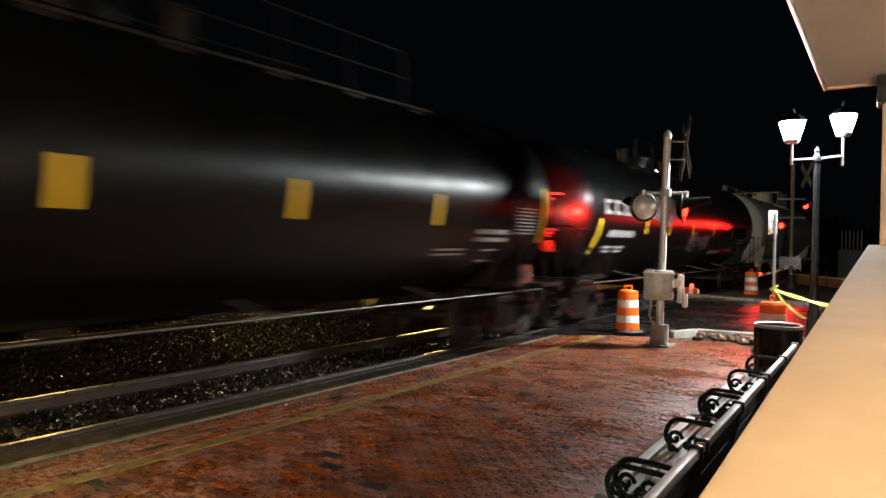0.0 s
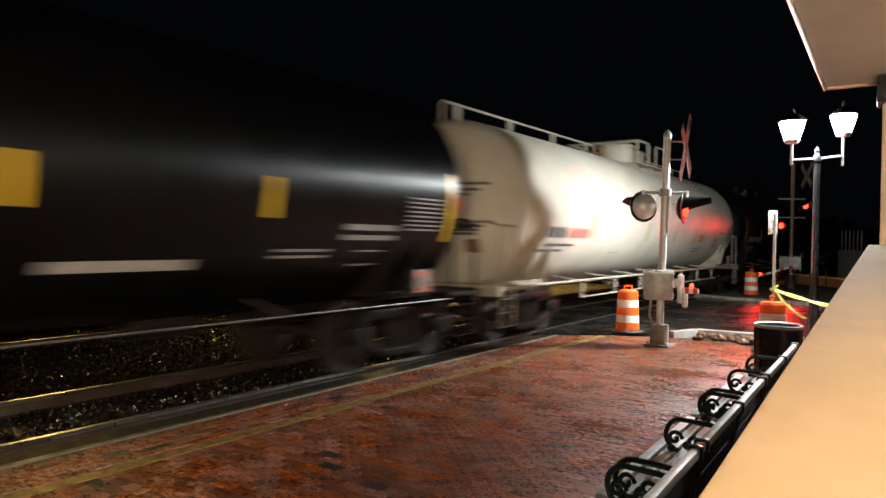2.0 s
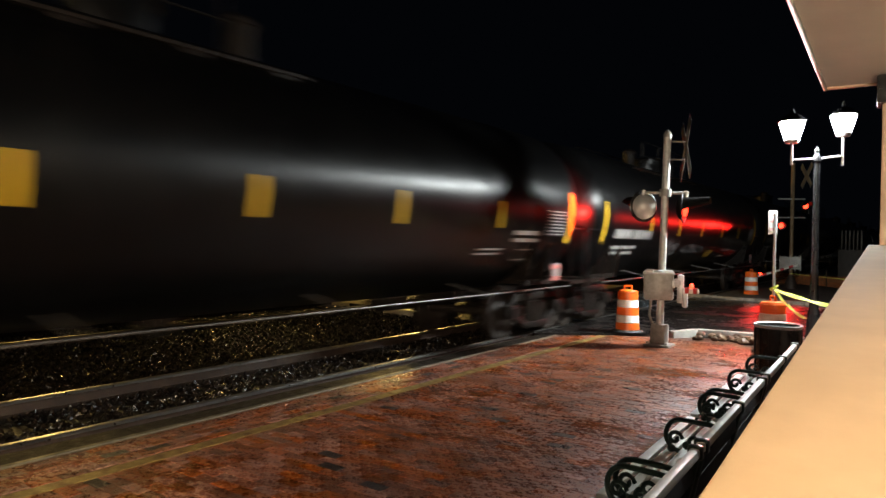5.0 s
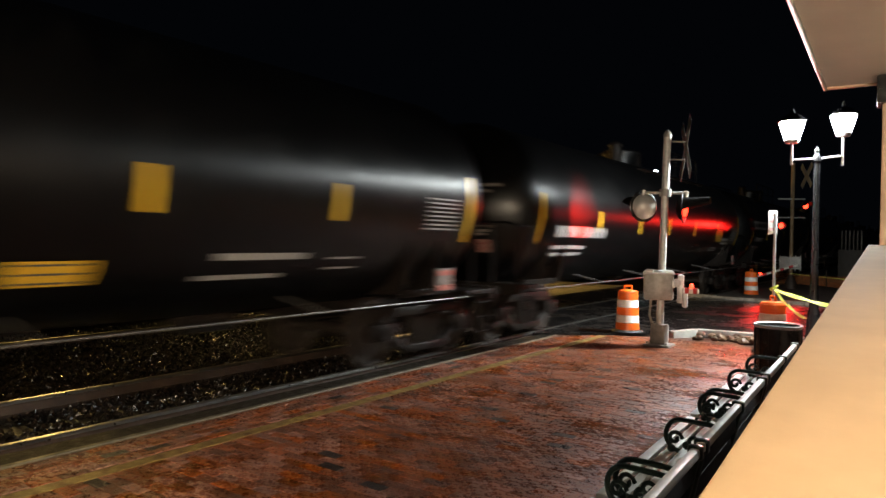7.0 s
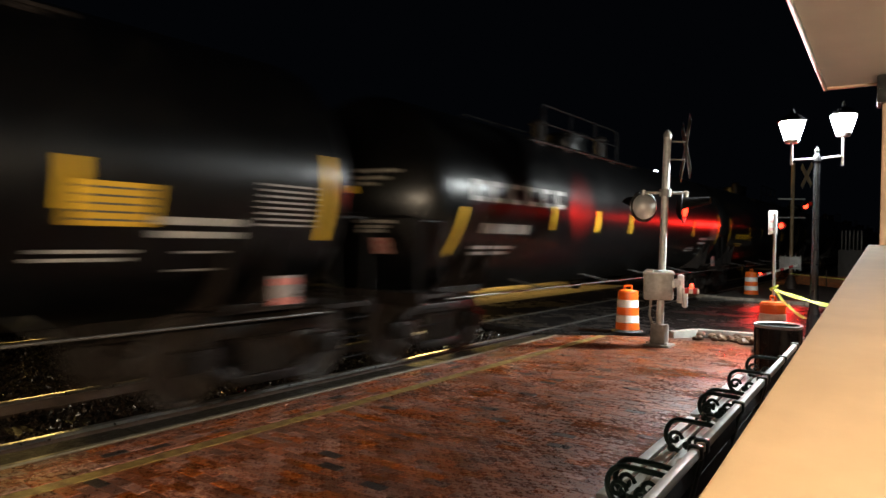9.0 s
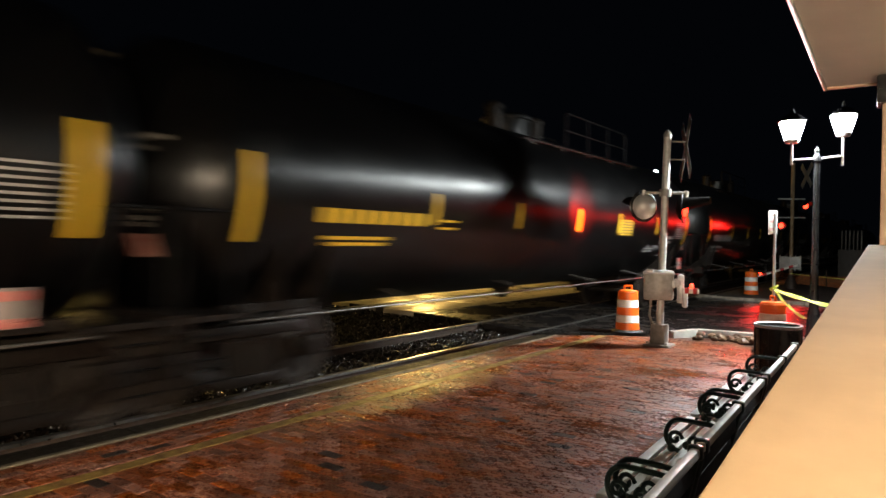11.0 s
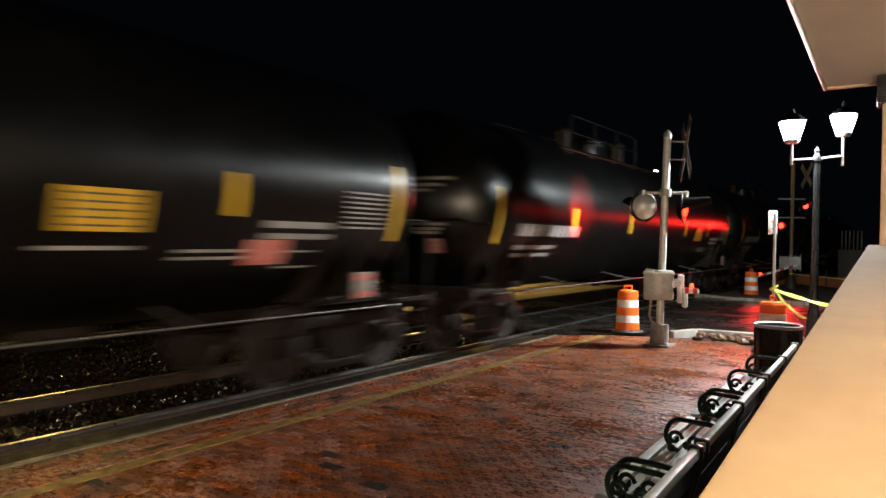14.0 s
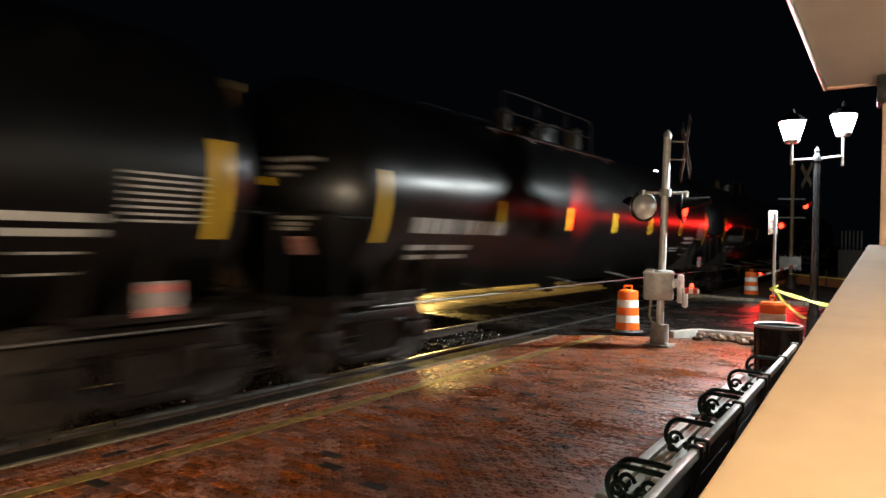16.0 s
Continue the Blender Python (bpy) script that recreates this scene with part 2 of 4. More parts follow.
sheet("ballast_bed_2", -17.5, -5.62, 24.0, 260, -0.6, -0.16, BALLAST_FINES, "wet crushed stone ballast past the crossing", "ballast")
# the road over the crossing
bm = B()
ring = [bm.verts.new((x, y, 0.0)) for x, y in ((-60, 26.0), (-14.0, 13.65), (-9.1, 12.65), (-6.0, 11.45), (-4.2, 12.9), (20.0, 13.9), (20.0, 21.2), (-6.0, 22.9), (-60, 44.0))]
face = bm.faces.new(ring)
ext = bmesh.ops.extrude_face_region(bm, geom=[face])
for v in ext["geom"]:
    if isinstance(v, bmesh.types.BMVert):
        v.co.z -= 0.5
for v in ring:
    v.co.z = -0.012
tagged(part("road", bm, ASPHALT, smooth=False), "wet black asphalt road across the tracks", "road", kind="structure")


# pale panels cover the sodium-lit patch of road; part of that light is in their colour
LIT_PANEL = material("pale_lit_road_panel", (0.40, 0.36, 0.29), 0.22, 0, (0.52, 0.47, 0.39), 3, 0.15, 60, 0.5)
panels = tagged(new("crossing_panels"), "concrete crossing panels, made pale for the sodium-lit patch of road", "crossing panels", kind="structure")
for x0, x1 in ((-9.7, -10.95), (-10.98, -11.70), (-11.96, -13.26), (-13.52, -14.6), (-14.63, -15.9)):
    for k in range(5):
        y0 = 11.95 - (x0 + 6.0) * 0.235 + 2.7 * k
        o = part("panel", box(B(), min(x0, x1), max(x0, x1), 0.012, 2.69, -0.2, 0.0, 0.012), LIT_PANEL, panels)
        o.location = (0, y0, random.uniform(-0.006, -0.001))


def rail(x, name):
    head = tagged(new(name), "steel rail with a polished running head", "rail", "rails", "structure")
    for nm, prof, mat in (("rail_head", ((-0.036, -0.035), (0.036, -0.035), (0.036, -0.006), (0.028, 0.0), (-0.028, 0.0), (-0.036, -0.006)), RAIL_HEAD),
                          ("rail_web", ((-0.07, -0.17), (0.07, -0.17), (0.07, -0.16), (0.012, -0.14), (0.012, -0.036), (-0.012, -0.036), (-0.012, -0.14), (-0.07, -0.16)), RAIL_RUST)):
        bm = B()
        a = [bm.verts.new((x + px, -30, pz)) for px, pz in prof]
        b = [bm.verts.new((x + px, 260, pz)) for px, pz in prof]
        n = len(prof)
        for i in range(n):
            bm.faces.new((a[i], a[(i + 1) % n], b[(i + 1) % n], b[i]))
        part(nm, bm, mat, head, smooth=False)


for k, x in enumerate((TRACK + GAUGE / 2, TRACK - GAUGE / 2, TRACK - 4.95, TRACK - 4.95 - GAUGE)):
    rail(x, "rail_%d" % (k + 1))

# sleepers
tie = mesh_of(box(B(), -1.28, 1.28, -0.11, 0.11, -0.31, -0.155, 0.012), "tie", TIE)
for cx in (TRACK, TRACK - 4.95 - GAUGE / 2):
    bed = tagged(new("track_ties"), "dark creosoted timber sleepers in ballast", "sleepers", "sleepers", "structure")
    for i in range(44):
        y = -4 + 0.53 * i + random.uniform(-0.02, 0.02)
        if y < (11.4 if cx == TRACK else 13.2):
            o = part("tie", tie, TIE, bed)
            o.location, o.rotation_euler = (cx + random.uniform(-0.04, 0.04), y, random.uniform(-0.01, 0.01)), (0, 0, random.uniform(-0.02, 0.02))

# loose ballast stones
rng = np.random.default_rng(5)
count = 42000
px, py = rng.uniform(-15.8, -5.75, count), -1 + 14.6 * rng.random(count) ** 0.9
edge = np.where(px > -9.1, 11.45 - (px + 6.0) * 0.387, 12.65 - (px + 9.1) * 0.204)
keep = (py < edge - 0.05) & (abs(px - TRACK - GAUGE / 2) > 0.08) & (abs(px - TRACK + GAUGE / 2) > 0.08)
px, py = px[keep], py[keep]
count = len(px)
size = rng.uniform(0.016, 0.040, count)
shape = np.array(((1, 0, 0), (-0.3, 0.9, 0.1), (-0.8, -0.5, 0), (0.1, -0.9, -0.1), (0.2, 0.15, 0.9), (0, 0, -0.6)))
turn = rng.uniform(0, 2 * math.pi, count)
pts = shape[None] * rng.uniform(0.65, 1.35, (count, 6, 3)) * size[:, None, None]
cs, sn = np.cos(turn)[:, None], np.sin(turn)[:, None]
pts = np.stack((pts[..., 0] * cs - pts[..., 1] * sn, pts[..., 0] * sn + pts[..., 1] * cs, pts[..., 2]), -1)
pz = -0.16 + rng.uniform(0, 0.022, count) + np.where(px < -8.4, 0.05, 0.0) * rng.random(count)
pts += np.stack((px, py, pz), -1)[:, None]
tri = np.array(((0, 1, 4), (1, 2, 4), (2, 3, 4), (3, 0, 4), (1, 0, 5), (2, 1, 5), (3, 2, 5), (0, 3, 5)))
faces = (np.arange(count)[:, None, None] * 6 + tri[None]).reshape(-1, 3)
me = bpy.data.meshes.new("ballast_stones")
me.from_pydata(pts.reshape(-1, 3).tolist(), [], faces.tolist())
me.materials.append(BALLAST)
tagged(new("ballast_stones", me), "loose wet crushed stones of the track bed", "ballast", kind="stuff")

# ---- platform ----
# brick pavement laid on a dark bed
bm = B()
ring = [bm.verts.new((x, y, -0.012)) for x, y in ((-5.50, -6), (1.5, -6), (1.5, 13.4), (-2.6, 13.45), (-3.7, 12.6), (-4.75, 12.1), (-5.50, 11.45))]
face = bm.faces.new(ring)
ext = bmesh.ops.extrude_face_region(bm, geom=[face])
for v in ext["geom"]:
    if isinstance(v, bmesh.types.BMVert):
        v.co.z = -0.4
platform = tagged(part("pavement", bm, MORTAR, smooth=False), "wet red brick station platform with dark joints", "platform", kind="structure")
tagged(part("platform_edge", box(B(), -5.56, -5.50, -6, 11.4, -0.42, 0.004, 0.008), EDGE), "worn pale concrete edge of the platform", "platform edge", kind="structure")
plank = mesh_of(box(B(), -0.19, 0.19, -1.18, 1.18, -0.2, 0.0, 0.012), "plank", TIE)
deck = tagged(new("flangeway_timber"), "dark wet timber planks between platform and rail", "planking", kind="structure")
for i in range(8):
    o = part("plank", plank, TIE, deck)
    o.location = (-5.765, -5.0 + 2.38 * i, -0.035 + random.uniform(-0.008, 0.006))
tagged(part("yellow_line", box(B(), -4.90, -4.765, -6, 11.9, -0.10, 0.002), YELLOW_LINE, smooth=False), "worn yellow safety line along the platform", "safety line", kind="structure")


def outside(x, y):
    far = 11.5 + (x + 5.42) * 0.9 if x < -4.75 else 12.1 + (x + 4.75) * 0.30
    return y > min(far, 12.45) - 0.10


# running bond across the platform, lengthwise courses beside the track
spots = []
row = 0
y = 1.2
while y < 13.0:
    x = -4.76 + (0.0515 if row % 2 else 0.103)
    half = 0.0515 if row % 2 else 0.103
    while x < -0.2:
        if not outside(x, y):
            spots.append((x, y, half - 0.002, 0.0495))
        x += half + 0.103
        half = 0.103
    y += 0.103
    row += 1
for i in range(5):
    y = 1.2 + 0.103 * (i % 2)
    while y < 12.5:
        x = -5.445 + 0.103 * (i + 0.5)
        if not outside(x, y):
            spots.append((x, y, 0.0495, 0.101))
        y += 0.206
brick_mesh = mesh_of(box(B(), -0.101, 0.101, -0.0495, 0.0495, -0.05, 0.0, 0.003), "brick", BRICK, False)
dark_mesh = mesh_of(box(B(), -0.101, 0.101, -0.0495, 0.0495, -0.05, 0.0, 0.003), "brick", DARK_BRICK, False)
near = set()
dark = []
for k, (x, y, wx, wy) in enumerate(spots):
    if wx > 0.09 and -4.2 < x < -1.4 and 3.0 < y < 5.2 and len(near) < 300:
        near.add(k)
verts, faces = [], []
for k, (x, y, wx, wy) in enumerate(spots):
    z, tx, ty = random.uniform(-0.003, 0.002), random.uniform(-0.010, 0.010), random.uniform(-0.014, 0.014)
    if k in near:
        o = part("brick", dark_mesh if random.random() < 0.025 else brick_mesh, BRICK, platform)
        o.matrix_basis = Matrix.LocRotScale((x, y, z), Euler((ty, tx, 0)), None)
        continue
    b0 = len(verts)
    for hx, hy, hz in ((wx, wy, -0.006), (wx - 0.003, wy - 0.003, 0.0)):
        for sx, sy in ((-1, -1), (1, -1), (1, 1), (-1, 1)):
            verts.append((x + sx * hx, y + sy * hy, z + hz - tx * sx * hx + ty * sy * hy))
    if random.random() < 0.025:
        dark += list(range(len(faces), len(faces) + 5))
    faces.append([b0 + 4, b0 + 5, b0 + 6, b0 + 7])
    for i in range(4):
        faces.append([b0 + i, b0 + (i + 1) % 4, b0 + 4 + (i + 1) % 4, b0 + 4 + i])
me = bpy.data.meshes.new("brick_paving")
me.from_pydata(verts, [], faces)
me.materials.append(BRICK)
me.materials.append(DARK_BRICK)
for k in dark:
    me.polygons[k].material_index = 1
o = tagged(new("brick_paving", me), kind="stuff")
o.parent = platform

# ---- kerbs and planting bed ----
def kerb(name, pts, h, w, label, mat=KERB):
    holder = tagged(new(name), label, "kerb", kind="structure")
    for (x0, y0), (x1, y1) in zip(pts, pts[1:]):
        d = math.hypot(x1 - x0, y1 - y0)
        n = max(1, round(d / 0.9))
        for i in range(n):
            bm = box(B(), 0.004, d / n - 0.004, -w / 2, w / 2, -0.4, h, 0.018)
            o = part("kerb_stone", bm, mat, holder)
            f = i / n
            o.matrix_basis = Matrix.LocRotScale((x0 + (x1 - x0) * f, y0 + (y1 - y0) * f, random.uniform(-0.006, 0.006)), Euler((0, 0, math.atan2(y1 - y0, x1 - x0))), None)


kerb("kerb_near", [(-3.78, 12.50), (-3.50, 13.16), (-2.5, 13.24), (1.5, 13.2)], 0.12, 0.14, "pale concrete kerb round a stone bed")
OLD_KERB = material("dirty_old_kerb", (0.13, 0.105, 0.08), 0.6, 0, (0.32, 0.27, 0.21), 9, 0.5, 40)
kerb("kerb_far", [(-6.4, 22.7), (-4.2, 22.3), (-2.8, 22.0), (6.0, 21.4)], 0.08, 0.30, "dirty broken concrete kerb across the road", OLD_KERB)
sheet("far_island", -5.8, 30, 22.3, 120, -0.6, 0.02, EARTH, "dark ground across the road", "ground")
stone_bed = tagged(new("stone_bed"), "bed of brown river stones behind the kerb", "stone bed", kind="structure")
for i in range(75):
    bm = B()
    r = random.uniform(0.05, 0.11)
    bmesh.ops.create_icosphere(bm, subdivisions=2, radius=r)
    for v in bm.verts:
        v.co *= 1 + 0.55 * noise.noise(v.co * 11 + Vector((i * 3.1, 0, 0)))
        v.co.z *= 0.7
    o = part("stone", bm, STONE, stone_bed, smooth=False)
    o.location = (random.uniform(-3.35, -1.2), random.uniform(12.50, 13.05), 0.01 + random.uniform(0, 0.05))


# ---- crossing signal ----
def signal_unit(parent, x, y, z, face, depth=1.0, shell=BRIGHT_ALU, hood=(100, 62), size=1.0):
    """One flashing light: round back plate, housing, visor and lens, facing the way face degrees (0: +x)."""
    m = pose(x, y, z, 0, 0, face) @ Matrix.Scale(size, 4)
    back = part("back_plate", lathe(B(), [(0.02, -0.012), (0.25, -0.012), (0.262, -0.004), (0.25, 0.008), (0.02, 0.008)], 36, "Z", pose(0, 0, 0, 0, 90, 0)), BLACK_PAINT, parent)
    back.matrix_basis = m
    part("lamp_housing", lathe(B(), [(0.02, -0.20 * depth), (0.10, -0.19 * depth), (0.165, -0.14 * depth), (0.205, -0.07 * depth), (0.215, -0.014)], 26, "Z", pose(0, 0, 0, 0, 90, 0)), shell, back, "domed lamp housing")
    bm = B()
    seg = 18
    for r, flip in ((0.185, 0), (0.178, 1)):
        rows = []
        for d in (0.0, 0.42):
            span = hood[0] if d == 0 else hood[1]
            rows.append([bm.verts.new((d, r * math.sin(radians(a)), r * math.cos(radians(a)) + 0.0)) for a in [(-span + 2 * span * i / seg) for i in range(seg + 1)]])
        for i in range(seg):
            bm.faces.new((rows[0][i], rows[0][i + 1], rows[1][i + 1], rows[1][i]))
    part("visor", bm, RAILING_SHADE_BLACK, back)
    part("lens", lathe(B(), [(0.152, 0.01), (0.14, 0.035), (0.09, 0.055), (0.02, 0.062)], 26, "Z", pose(0, 0, 0, 0, 90, 0)), RED_GLOW, back, "glowing red lens")
    return back


SIGN_BACK = material("weathered_sign_back", (0.20, 0.19, 0.18), 0.5, 0.2, (0.14, 0.135, 0.13), 8, 0.05, 40)


def crossbuck(parent, x, y, z, face, size=0.61):
    for a in (45, -45):
        o = part("crossbuck_blade", box(B(), -0.006, 0.006, -size, size, -0.11, 0.11, 0.004), SIGN_BACK, parent)
        o.matrix_basis = pose(x + (0.008 if a > 0 else -0.008), y, z, 0, 0, face) @ pose(0, 0, 0, a, 0, 0)


signal = thing("crossing_signal", "galvanised railroad crossing signal with red lights and gate mechanism", "crossing signal", (-3.62, 11.36, 0))
part("base_plate", box(B(), -0.21, 0.21, -0.19, 0.19, -0.02, 0.035, 0.01), ALU, signal)
part("junction_base", box(B(), -0.125, 0.125, -0.125, 0.125, 0.03, 0.36, 0.03), ALU, signal)
bm = rod(B(), (0, 0, 0.3), (0.06, 0.05, 3.50), 0.062, None, 20)
part("mast", bm, GALV, signal)
part("mast_cap", lathe(B(), [(0.068, 3.49), (0.072, 3.53), (0.045, 3.58), (0.012, 3.61)], 16, "Z", Matrix.Translation((0.06, 0.05, 0))), ALU, signal)
for s in (-1, 1):
    o = part("bolt", rod(B(), (s * 0.16, -0.14, 0.03), (s * 0.16, -0.14, 0.075), 0.018, None, 6), GALV, signal)
case = part("gate_mechanism", box(B(), -0.25, 0.23, -0.19, 0.19, 0.77, 1.27, 0.045), ALU, signal, "grey cast gate mechanism case")
case.matrix_basis = pose(-0.02, 0, 0, 0, 0, 18)
part("case_lid", box(B(), -0.26, 0.24, -0.20, 0.20, 1.20, 1.245, 0.015), GALV, case)
for yy in (-0.10, 0.08):
    part("hinge", rod(B(), (-0.2, yy - 0.196, 1.27), (-0.1, yy - 0.196, 1.27), 0.02, None, 8), GALV, case)
part("latch", box(B(), 0.20, 0.245, -0.215, -0.17, 0.98, 1.10, 0.01), GALV, case)
arm = part("counterweight_arm", box(B(), 0.25, 0.36, -0.06, 0.06, 0.72, 1.20, 0.03), GALV, signal, "pale grey counterweight arm")
arm.matrix_basis = pose(0.0, 0.06, 0.0, 0, 0, 12)
part("counterweight", box(B(), 0.34, 0.42, -0.10, 0.10, 0.66, 0.98, 0.02), GALV, arm)
part("arm_pivot", rod(B(), (0.24, -0.075, 1.06), (0.24, 0.075, 1.06), 0.075, None, 18), ALU, arm)
gate = part("gate_arm", box(B(), 0.36, 0.62, 0.02, 0.05, 0.90, 0.985, 0.006), WHITE_BAND, signal, "short red and white gate arm")
for i in range(2):
    part("red_band", box(B(), 0.40 + 0.13 * i, 0.46 + 0.13 * i, 0.014, 0.056, 0.896, 0.989), SIGN_RED, gate)
part("gate_lamp", lathe(B(), [(0.028, 0.985), (0.036, 1.01), (0.03, 1.05), (0.01, 1.065)], 12, "Z", Matrix.Translation((0.50, 0.035, 0))), RED_GLOW, gate, "small glowing red lamp")
part("bracket_hub", rod(B(), (0.045, 0.03, 2.50), (0.048, 0.035, 2.62), 0.10, None, 16), ALU, signal)
part("cross_arm", rod(B(), (-0.27, -0.20, 2.56), (0.36, 0.27, 2.56), 0.026, None, 10), GALV, signal)
for ex, ey in ((-0.25, -0.185), (0.33, 0.25)):
    part("arm_drop", tube(B(), [(ex, ey, 2.60), (ex, ey, 2.52), (ex * 1.0, ey * 1.0, 2.45)], 0.034, 8), GALV, signal)
signal_unit(signal, -0.27, -0.12, 2.33, 142)
# this housing is coloured black for its shade, as it faces away from the lamps
signal_unit(signal, 0.29, 0.25, 2.31, 7, 0.6, RAILING_SHADE_BLACK)
crossbuck(signal, 0.30, 0.26, 3.30, 25, 0.64)
for z in (3.12, 3.42):
    part("sign_bracket", rod(B(), (0.05, 0.05, z), (0.29, 0.255, z), 0.014, None, 6), ALU, signal)
part("conduit", tube(B(), [(-0.09, -0.03, 0.3), (-0.16, -0.05, 0.5), (-0.14, -0.04, 0.78)], 0.022, 8), ALU, signal)
lamp("signal_light", "SPOT", (-4.20, 11.46, 2.34), 4200, RED, 0.08, (-5.36, 12.0, 2.36), 54, 0.9)

# the far signal
RUSTED_GALV = material("rust_stained_galvanised_steel", (0.30, 0.22, 0.13), 0.5, 0.2, (0.16, 0.10, 0.05), 5, 0.2, 40, 0.7)
far = thing("crossing_signal", "rusty crossing signal across the road with red lights", "crossing signal", (-4.28, 29.3, 0), rz=0)
part("mast", rod(B(), (0, 0, 0), (0.0, 0.05, 4.9), 0.07, None, 14), RUSTED_GALV, far)
part("base", lathe(B(), [(0.24, 0.0), (0.22, 0.22), (0.11, 0.50), (0.08, 0.55)], 12), RAIL_RUST, far)
part("cross_arm", rod(B(), (-0.45, -0.3, 2.78), (0.4, 0.28, 2.78), 0.03, None, 8), GALV, far)
part("cross_arm", rod(B(), (-0.45, -0.3, 3.50), (0.4, 0.28, 3.50), 0.03, None, 8), GALV, far)
signal_unit(far, -0.34, -0.30, 2.46, -70, 1.0, ALU, (140, 110), 0.7)
signal_unit(far, 0.42, 0.30, 3.24, -45, 1.0, ALU, (100, 62), 0.75)
crossbuck(far, 0.44, 0.30, 4.42, -148, 0.60)
cage = part("gate_mechanism", box(B(), -0.36, 0.34, -0.16, 0.16, 0.78, 1.26, 0.02), ALU, far, "weathered gate mechanism")
for i in range(5):
    part("cage_bar", box(B(), -0.38 + 0.18 * i, -0.35 + 0.18 * i, -0.20, -0.17, 0.72, 1.32), ALU, cage)
fgate = part("gate_arm", rod(B(), (0.25, -0.22, 0.95), (-1.2, -0.72, 0.42), 0.045, None, 8), WHITE_BAND, far, "lowered gate arm with red lamps")
for i in range(5):
    f = 0.1 + 0.2 * i
    a = Vector((0.25, -0.22, 0.95)).lerp(Vector((-1.2, -0.72, 0.42)), f)
    b = Vector((0.25, -0.22, 0.95)).lerp(Vector((-1.2, -0.72, 0.42)), f + 0.09)
    part("red_band", rod(B(), a, b, 0.048, None, 8), SIGN_RED, fgate)
for x, y, z in ((-0.97, -0.64, 0.58), (-1.16, -0.71, 0.48)):
    bm = B()
    bmesh.ops.create_icosphere(bm, subdivisions=2, radius=0.055, matrix=Matrix.Translation((x, y, z)))
    part("gate_lamp", bm, RED_GLOW, fgate)
lamp("signal_light", "SPOT", (-4.70, 28.55, 2.40), 1500, RED, 0.22, (-3.46, 22.71, 2.32), 37, 0.06)
lamp("signal_light", "SPOT", (-3.72, 29.25, 3.24), 25, RED, 0.12, (-1.9, 14.0, 1.2), 36)


# ---- traffic drums ----
def traffic_drum(x, y, rz, label):
    d = thing("traffic_drum", label, "traffic drum", (x, y, 0), "traffic drums", rz=rz)
    part("base", lathe(B(), [(0.29, -0.01), (0.30, 0.02), (0.27, 0.055), (0.22, 0.06)], 28), RUBBER, d, "black rubber base ring")
    z, r = 0.05, 0.226
    for i, mat in enumerate((ORANGE, WHITE_BAND, ORANGE, WHITE_BAND, ORANGE)):
        h = (0.14, 0.145, 0.145, 0.145, 0.15)[i]
        r2 = r - 0.005
        part("orange_band" if mat is ORANGE else "white_band", lathe(B(), [(r - 0.02, z), (r, z + 0.006), (r2, z + h - 0.006), (r2 - 0.02, z + h)], 30), mat, d)
        z, r = z + h, r2 - 0.003
    part("top", lathe(B(), [(r, z), (r - 0.02, z + 0.03), (r - 0.10, z + 0.045), (0.02, z + 0.05)], 28), ORANGE, d)
    part("handle", tube(B(), [(-0.07, 0, z + 0.04), (-0.065, 0, z + 0.115), (0.065, 0, z + 0.115), (0.07, 0, z + 0.04)], 0.02, 8), ORANGE, d)
    return d


traffic_drum(-4.66, 12.68, 20, "orange and white traffic drum beside the crossing signal")
traffic_drum(-4.74, 24.36, 70, "orange and white traffic drum across the road")
traffic_drum(-1.98, 11.85, 130, "orange and white traffic drum tied with yellow tape")

# ---- litter bin ----
BX, BY = -1.38, 8.62
can = thing("litter_bin", "black metal litter bin with a pale rim", "litter bin", (BX, BY, 0))
part("body", lathe(B(), [(0.222, 0.0), (0.228, 0.02), (0.24, 0.40), (0.25, 0.76), (0.245, 0.765)], 40), BLACK_PAINT, can)
part("rim", lathe(B(), [(0.25, 0.765), (0.262, 0.78), (0.260, 0.797), (0.25, 0.803), (0.232, 0.798), (0.228, 0.77), (0.25, 0.765)], 40, caps=False), GALV, can, "pale metal rim")
part("liner", lathe(B(), [(0.227, 0.79), (0.215, 0.68), (0.02, 0.66)], 32, caps=False), RUBBER, can, "black inner liner")
for i in range(14):
    a = 2 * math.pi * i / 14
    part("rib", rod(B(), (0.232 * math.cos(a), 0.232 * math.sin(a), 0.03), (0.252 * math.cos(a), 0.252 * math.sin(a), 0.75), 0.008, None, 6), BLACK_PAINT, can)


# ---- benches ----
# shade on the bench backs is put into this dark slat colour
SHADED_SLAT = material("shaded_back_slat", (0.010, 0.012, 0.011), 0.7, 0, (0.02, 0.022, 0.02), 8, 0.2, 40, specular=0.15)


